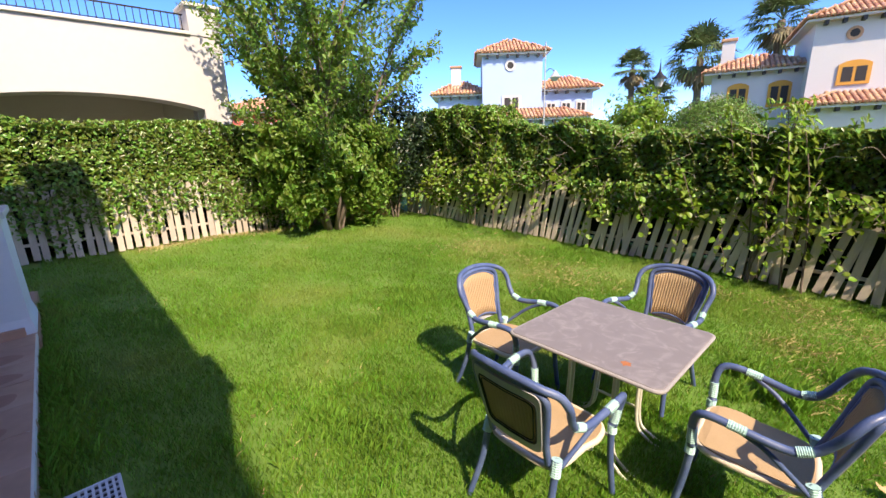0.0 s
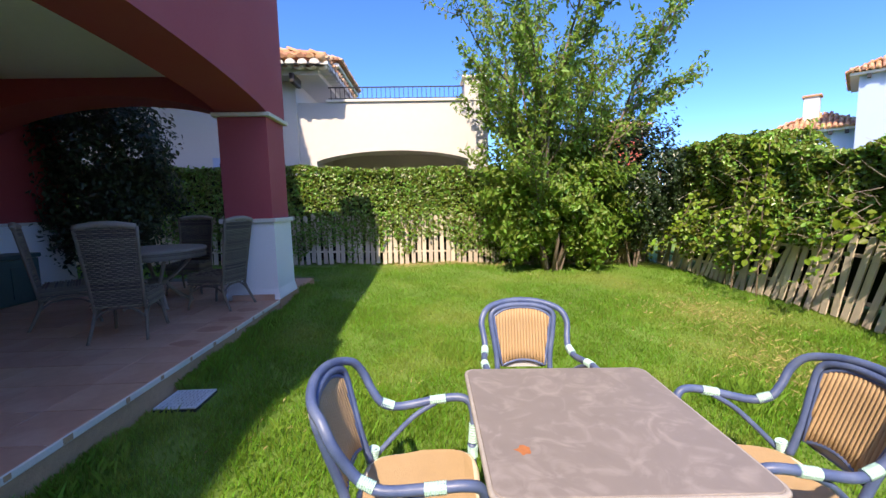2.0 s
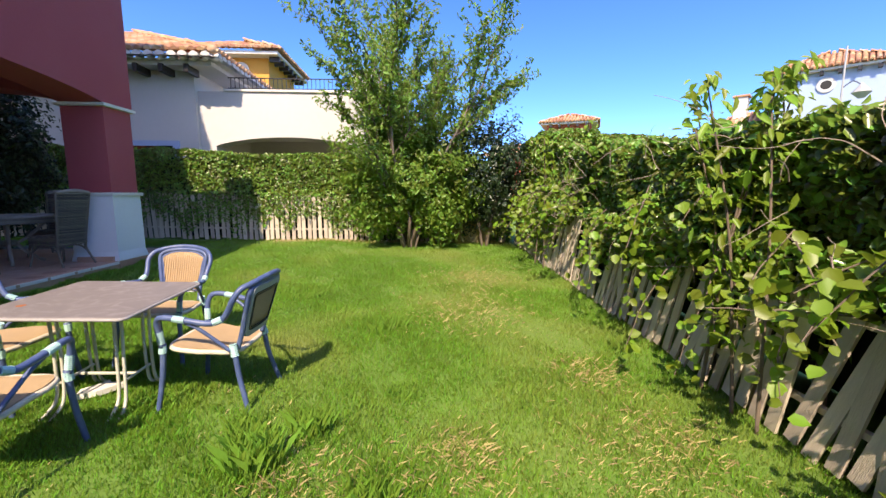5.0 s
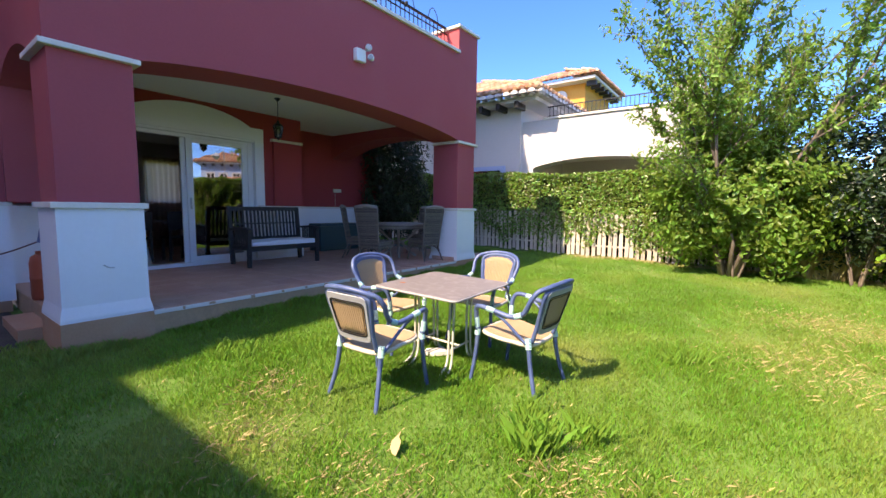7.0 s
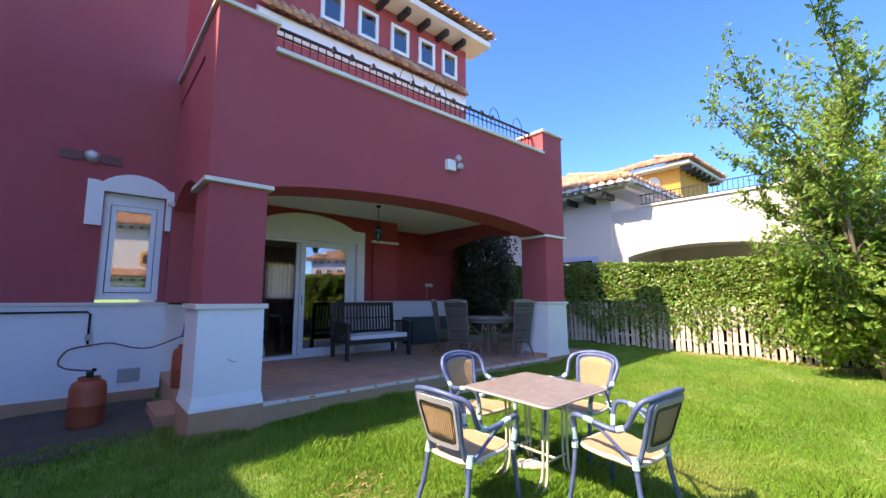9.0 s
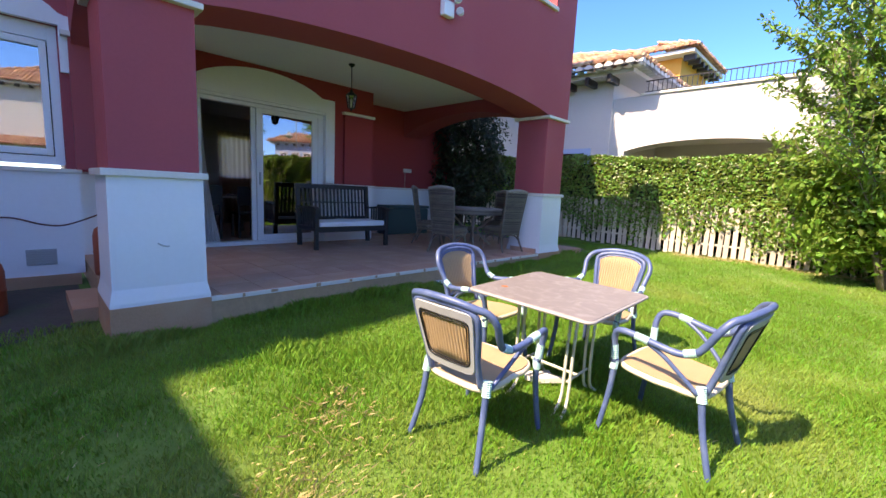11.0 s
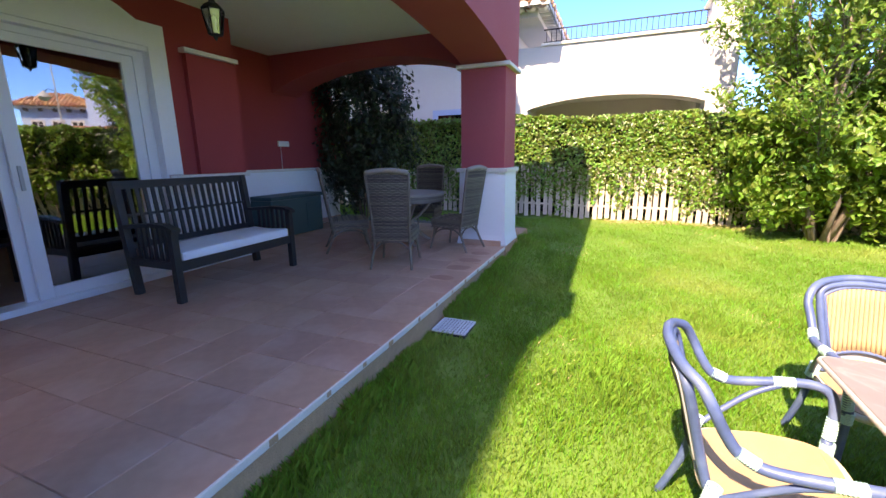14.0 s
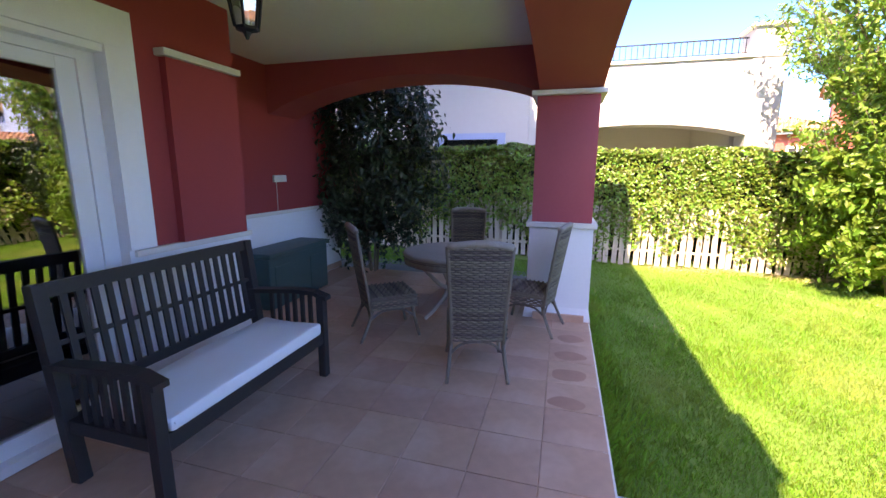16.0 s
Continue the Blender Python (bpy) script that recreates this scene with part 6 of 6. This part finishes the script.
def hip_roof(parent, x0, x1, y0, y1, z, rise, over=0.6):
    """Four tiled slopes meeting over a block, in the parent's own axes."""
    x0, x1, y0, y1 = x0 - over, x1 + over, y0 - over, y1 + over
    w, d = x1 - x0, y1 - y0
    run = min(w, d) / 2
    slope = math.hypot(run, rise)
    for corner, along, up, width in (((x0, y0, z), (1, 0, 0), (0, run, rise), w), ((x1, y0, z), (0, 1, 0), (-run, 0, rise), d),
                                     ((x1, y1, z), (-1, 0, 0), (0, -run, rise), w), ((x0, y1, z), (0, -1, 0), (run, 0, rise), d)):
        barrel_roof("roof", corner, along, up, width, slope, parent, pitch=0.27, course=0.5, taper=lambda u, width=width: (run * u, width - run * u), label="clay barrel tile roof")
    part("eave", boxed(x0 + 0.1, x1 - 0.1, y0 + 0.1, y1 - 0.1, z - 0.14, z), FAR_WHITE, parent, "white eave moulding")
    bm_n = int(w / 0.9)
    for k in range(bm_n):
        x = x0 + over + (w - 2 * over) * (k + 0.5) / bm_n
        part("rafter_end", boxed(x - 0.09, x + 0.09, y0 + 0.12, y0 + over, z - 0.36, z - 0.141), DARK_WOOD, parent)


def framed_window(parent, x, y, z0, z1, half, frame_mat, arched=False):
    """A far window with raised frame and dark pane, on a wall that faces -y."""
    out = [(x - half, z0), (x + half, z0), (x + half, z1)] + (arch(x + half, z1, x - half, z1, z1 + 0.22, 8)[1:-1] if arched else []) + [(x - half, z1)]
    w = part("window", prism(bmesh.new(), out, "y", y - 0.08, y + 0.05), frame_mat, parent, "framed window")
    for s in (-1, 1):
        # far panes take the darkness of the rooms behind as their colour
        part("pane", boxed(x + s * half * 0.42 - half * 0.32, x + s * half * 0.42 + half * 0.32, y - 0.09, y - 0.081, z0 + 0.18, z1 - 0.15), UNLIT_BLACK, w)


def round_window(parent, x, y, z, r, mat):
    m = Matrix.Translation((x, y, z)) @ Matrix.Rotation(radians(90), 4, "X")
    w = part("round_window", lathe(bmesh.new(), [(r, -0.05), (r, 0.08), (r * 0.75, 0.09)], 20, m), mat, parent, "round framed window")
    # pane painted near-black for the unlit room
    part("pane", lathe(bmesh.new(), [(r * 0.6, 0.091), (r * 0.55, 0.095), (0.002, 0.096)], 16, m), UNLIT_BLACK, w)


def from_garden(x, y, turn=0.0, z=0.0):
    """A far place given by eye from the garden, swung round the start of the walk by a few degrees."""
    a, x, y = radians(turn), x - 0.5, y - 0.45
    return Matrix.Translation((0.5 + x * math.cos(a) - y * math.sin(a), 0.45 + x * math.sin(a) + y * math.cos(a), z))


def far_houses():
    # blue tower house; its own -y faces the garden
    b = thing("blue_house", "pale blue rendered house with a tiled tower roof", "house", "", from_garden(28.2, 22.4, -0.75) @ Matrix.Rotation(radians(-47), 4, "Z"))
    part("tower_wall", boxed(-2.3, 2.4, 0.0, 4.7, -0.6, 8.0), BLUE_WALL, b)
    hip_roof(b, -2.3, 2.4, 0.0, 4.7, 8.15, 1.4, 0.5)
    round_window(b, -0.1, 0.0, 7.25, 0.42, FAR_WHITE)
    framed_window(b, 0.0, 0.0, 3.5, 5.0, 0.75, FAR_WHITE)
    part("wing_wall", boxed(2.401, 6.6, 0.8, 6.5, -0.6, 5.3), BLUE_WALL, b)
    hip_roof(b, 2.4, 6.6, 0.8, 6.5, 5.45, 1.3)
    for x in (3.3, 4.5, 5.7):
        framed_window(b, x, 0.8, 3.6, 4.5, 0.4, FAR_WHITE)
    part("wing_wall", boxed(-6.0, -2.301, 1.5, 6.5, -0.6, 5.2), BLUE_WALL, b)
    hip_roof(b, -6.0, -2.3, 1.5, 6.5, 5.35, 1.3)
    c = part("chimney", boxed(-4.85, -4.05, 2.2, 3.0, 5.2, 7.6), FAR_WHITE, b, "white chimney")
    part("chimney_cap", boxed(-4.95, -3.95, 2.1, 3.1, 7.6, 7.75, bevel=0.05), ROOF, c)
    part("porch_wall", boxed(-1.0, 5.0, -2.6, -0.01, -0.6, 3.0), BLUE_WALL, b)
    hip_roof(b, -1.0, 5.0, -2.6, 0.0, 3.1, 0.7)
    # white house with ochre window surrounds
    w = thing("white_house", "white rendered house with ochre window surrounds and tiled roofs", "house", "", from_garden(29.5, 4.6, -1.15, -0.2) @ Matrix.Rotation(radians(-75), 4, "Z") @ Matrix.Scale(0.83, 4))
    part("tall_wall", boxed(0.0, 9.0, 0.0, 7.0, -0.6, 8.35), FAR_WHITE, w)
    hip_roof(w, 0.0, 9.0, 0.0, 7.0, 8.5, 1.9)
    round_window(w, 1.8, 0.0, 7.55, 0.37, ROOF)
    framed_window(w, 2.1, 0.0, 4.7, 5.85, 0.74, OCHRE, True)
    part("wing_wall", boxed(-5.0, -0.001, 1.6, 7.5, -0.6, 6.05), FAR_WHITE, w)
    hip_roof(w, -5.0, 0.0, 1.6, 7.5, 6.2, 1.3)
    framed_window(w, -3.4, 1.6, 3.75, 5.2, 0.62, OCHRE, True)
    framed_window(w, -1.1, 1.6, 3.75, 5.2, 0.62, OCHRE, True)
    c = part("chimney", boxed(-4.6, -3.8, 3.4, 4.2, 6.3, 8.5), FAR_WHITE, w, "white chimney")
    part("chimney_cap", boxed(-4.7, -3.7, 3.3, 4.3, 8.5, 8.7, bevel=0.05), ROOF, c)
    part("porch_wall", boxed(-0.2, 9.5, -3.2, -0.01, -0.6, 3.35), FAR_WHITE, w)
    hip_roof(w, -0.2, 9.5, -3.2, 0.0, 3.45, 0.8)
    # red house beyond the corner tree
    r = thing("red_house", "red rendered house with white windows behind the tree", "house", "", from_garden(17.6, 33.8, 0, -0.55) @ Matrix.Rotation(radians(-24), 4, "Z"))
    part("tower_wall", boxed(-1.8, 1.8, 0.0, 3.6, -0.6, 7.4), FAR_RED, r)
    hip_roof(r, -1.8, 1.8, 0.0, 3.6, 7.5, 0.9)
    part("wing_wall", boxed(-6.5, -1.801, -0.5, 5.0, -0.6, 4.8), FAR_RED, r)
    hip_roof(r, -6.5, -1.8, -0.5, 5.0, 4.9, 1.2)
    framed_window(r, -3.2, -0.5, 2.6, 4.0, 0.6, FAR_WHITE)
    framed_window(r, -5.2, -0.5, 2.6, 4.0, 0.6, FAR_WHITE)
    s = thing("small_white_house", "low white house far off between the palms", "house", "", from_garden(52.0, 16.0, -1.1) @ Matrix.Rotation(radians(-75), 4, "Z"))
    part("wall", boxed(-2.0, 1.5, 0.0, 4.0, -0.6, 4.2), FAR_WHITE, s)
    part("upper_wall", boxed(-1.2, 1.0, 0.5, 3.0, 4.201, 5.0), FAR_WHITE, s)


far_houses()


def palm(x, y, height, crown, seed, label):
    """A fan palm: trunk, fans of narrow drooping blades, and a skirt of dead fronds below."""
    rr = random.Random(seed)
    t = thing("palm_tree", label, "palm tree", "palms", from_garden(x, y, -1.05, -0.5))
    part("trunk", tube(bmesh.new(), smooth_path([(0, 0, 0), (0.1, 0, height * 0.5), (0, 0.05, height)]), 0.34, 10, r_end=0.25), BARK, t, "ringed grey trunk", True)
    heart = Vector((0, 0, height))
    for name, count, low, high, reach, mat in (("crown", 62, -30, 82, 1.0, PALM_LEAF), ("dead_fronds", 34, -86, -38, 0.8, DEAD_FROND)):
        V, F = [], []
        for k in range(count):
            az = rr.uniform(0, 6.283)
            el = radians(low + (high - low) * rr.uniform(0, 1) ** 0.9)
            d = Vector((math.cos(az) * math.cos(el), math.sin(az) * math.cos(el), math.sin(el)))
            hub = heart + d * (crown * reach * rr.uniform(0.42, 0.6))
            side = d.cross(Vector((0, 0, 1))).normalized()
            n = side * 0.022
            i0 = len(V)
            V += [heart - n, heart + n, hub + n, hub - n]
            F.append((i0, i0 + 1, i0 + 2, i0 + 3))
            for j in range(15):
                a = radians(-82 + 164 * j / 14 + rr.uniform(-4, 4))
                e = (d * math.cos(a) + side * math.sin(a)).normalized()
                ln = crown * reach * 0.52 * rr.uniform(0.8, 1.12) * (0.6 + 0.4 * math.cos(a))
                mid = hub + e * ln * 0.55
                tip = hub + e * ln - Vector((0, 0, ln * rr.uniform(0.15, 0.5)))
                w = e.cross(d.cross(e)).normalized() if abs(e.dot(d)) < 0.99 else side
                w = w * crown * 0.024
                i0 = len(V)
                V += [hub, mid + w, tip, mid - w]
                F.append((i0, i0 + 1, i0 + 2, i0 + 3))
        ob = array_mesh(name, np.array([tuple(v) for v in V]), np.array(F), mat, t)
        ob["kind"] = "stuff"


palm(42.5, 19.4, 8.3, 2.2, 1, "tall fan palm with a green crown far beyond the hedge")
palm(40.5, 13.0, 8.1, 3.0, 2, "tall fan palm with a green crown far beyond the hedge")
palm(41.0, 8.1, 9.9, 2.7, 3, "tall fan palm with a green crown far beyond the hedge")
palm(44.0, 17.8, 5.5, 2.4, 4, "short fan palm far beyond the hedge")


def street_lamp():
    t = thing("street_lamp", "old style dark street lamp on a slim post", "street lamp", "", from_garden(24.0, 9.7, -1.05, -0.25))
    part("post", tube(bmesh.new(), [(0, 0, -0.6), (0, 0, 4.2)], 0.05, 8, r_end=0.035), BARK, t)
    part("lantern", lathe(bmesh.new(), [(0.05, 4.2), (0.16, 4.25), (0.26, 4.6), (0.27, 4.62)], 8), GREY_PLASTIC, t)
    part("roof", lathe(bmesh.new(), [(0.36, 4.62), (0.3, 4.7), (0.14, 4.85), (0.05, 5.0), (0.02, 5.35), (0.002, 5.6)], 10), BLACK_IRON, t)
    u = thing("street_lamp", "old style dark street lamp on a slim post", "street lamp", "", from_garden(20.6, 14.2, -0.8, -0.4))
    part("post", tube(bmesh.new(), [(0, 0, 0), (0, 0, 6.9)], 0.045, 8, r_end=0.03), GREY_PLASTIC, u)
    part("arm", tube(bmesh.new(), smooth_path([(0, 0, 5.4), (0.2, -0.2, 5.6), (0.35, -0.4, 5.4)]), 0.02, 6), BLACK_IRON, u)
    part("lantern", lathe(bmesh.new(), [(0.10, 4.95), (0.24, 5.1), (0.30, 5.15), (0.14, 5.35), (0.02, 5.5)], 10, Matrix.Translation((0.35, -0.4, 0))), GREY_PLASTIC, u)


street_lamp()
shrub("round_bush", 21.6, 6.0, 1.95, 1.95, 3.4, 46000, 0.075, HEDGE, "dense dome shaped clipped bush beyond the hedge", 41, rough=0.04)
shrub("round_bush", 22.0, 9.3, 1.5, 1.5, 3.7, 7000, 0.2, VINE, "loose light green bush beyond the hedge", 42)

# ---- terrace tiles, one by one ----
def terrace_tiles():
    root = thing("terrace_tiles", "worn square terracotta tiles of the porch floor", "floor tiles")
    root["kind"] = "structure"
    size, gap = 0.383, 0.006
    def tile_mesh(w, d):
        bm = boxed(-w / 2, w / 2, -d / 2, d / 2, -0.013, 0.0, bevel=0.0)
        edges = [e for e in bm.edges if all(v.co.z > -0.001 for v in e.verts)]
        bmesh.ops.bevel(bm, geom=edges, offset=0.0025, segments=1, affect="EDGES")
        me = bpy.data.meshes.new("tile")
        bmesh.ops.recalc_face_normals(bm, faces=bm.faces)
        bm.to_mesh(me)
        bm.free()
        me.materials.append(TERRACOTTA)
        return me
    full = tile_mesh(size - gap, size - gap)
    rng = random.Random(9)
    for i in range(9):
        for j in range(-1, 19):
            x, y = -0.003 - size * (i + 0.5), 0.18 + size * (j + 0.5)
            if y < -0.35 or y > 7.0:
                continue
            if x < RECESS_X + 0.1 or (x < WALL_X - 0.02 and y < 3.9):
                continue
            if -0.75 < x and (y < 0.02 or 5.45 < y):
                continue
            ob = new("tile", full)
            ob.parent = root
            ob.matrix_basis = pose(x, y, rng.uniform(-0.0012, 0.0008), rng.uniform(-0.1, 0.1), rng.uniform(-0.1, 0.1), rng.choice((0, 90, 180, 270)))
    structure("grout", boxed(-3.95, -0.03, -0.55, 7.09, -0.0135, -0.006), GROUT, "pale mortar bed between the tiles")


terrace_tiles()


def damp_patch(x, y, w, d, seed):
    rr = random.Random(seed)
    bm = bmesh.new()
    waves = [(rr.uniform(0.02, 0.06), m, rr.uniform(0, 6.28)) for m in (2, 3, 4)]
    def reach(a):
        return 1 + sum(q * math.sin(m * a + f) for q, m, f in waves)
    turn = [k * math.pi / 24 for k in range(48)]
    bm.faces.new([bm.verts.new((x + w * math.cos(a) * reach(a), y + d * math.sin(a) * reach(a), 0.0018)) for a in turn])
    structure("stain", bm, DAMP, "dark damp patch on the terracotta tiles")


for i, (x, y, w, d) in enumerate(((-0.20, 4.92, 0.13, 0.09), (-0.21, 4.52, 0.14, 0.09), (-0.22, 4.15, 0.14, 0.10), (-0.24, 3.72, 0.13, 0.08))):
    damp_patch(x, y, w, d, i)


def fallen_leaf(x, y, turn):
    t = bmesh.new()
    pts = [(0, -0.06), (0.025, -0.02), (0.035, 0.02), (0.015, 0.065), (0.03, 0.10), (0.0, 0.085), (-0.03, 0.05), (-0.035, 0.0), (-0.02, -0.04)]
    t.faces.new([t.verts.new((a, b, 0.02 + 0.3 * abs(a))) for a, b in pts])
    bmesh.ops.triangulate(t, faces=t.faces[:])
    bmesh.ops.solidify(t, geom=t.faces[:], thickness=0.002)
    ob = link_mesh("fallen_leaf", t, DRY_LEAF)
    ob.matrix_basis = pose(x, y, ground_z(x, y) + 0.03, 20, -25, turn)
    tagged(ob, "curled dry brown leaf lying on the lawn", "leaf")


fallen_leaf(3.215, 0.215, 30)

nick = tube(bmesh.new(), smooth_path([(0.008, -0.30, 0.50), (0.010, -0.26, 0.475), (0.009, -0.22, 0.47)]), 0.006, 5)
part("chip", nick, GREY_PLASTIC, near_col, "small grey chip mark")


def paving_scrap(x, y, turn):
    """A broken pale paving piece half sunk in the grass under the table."""
    bm = bmesh.new()
    outline = [(-0.13, -0.05), (-0.02, -0.075), (0.14, -0.02), (0.05, 0.03), (0.03, 0.085), (-0.05, 0.04), (-0.12, 0.03)]
    low, top = ([bm.verts.new((x0, y0, z0)) for x0, y0 in outline] for z0 in (-0.02, 0.018))
    bm.faces.new(low[::-1]), bm.faces.new(top)
    for i in range(len(outline)):
        j = (i + 1) % len(outline)
        bm.faces.new((low[i], low[j], top[j], top[i]))
    ob = link_mesh("paving_scrap", bm, STONE)
    ob.matrix_basis = pose(x, y, ground_z(x, y) + 0.045, 3, -4, turn)
    tagged(ob, "broken pale cream paving piece in the grass under the table", "stone")


paving_scrap(2.49, 1.56, 25)
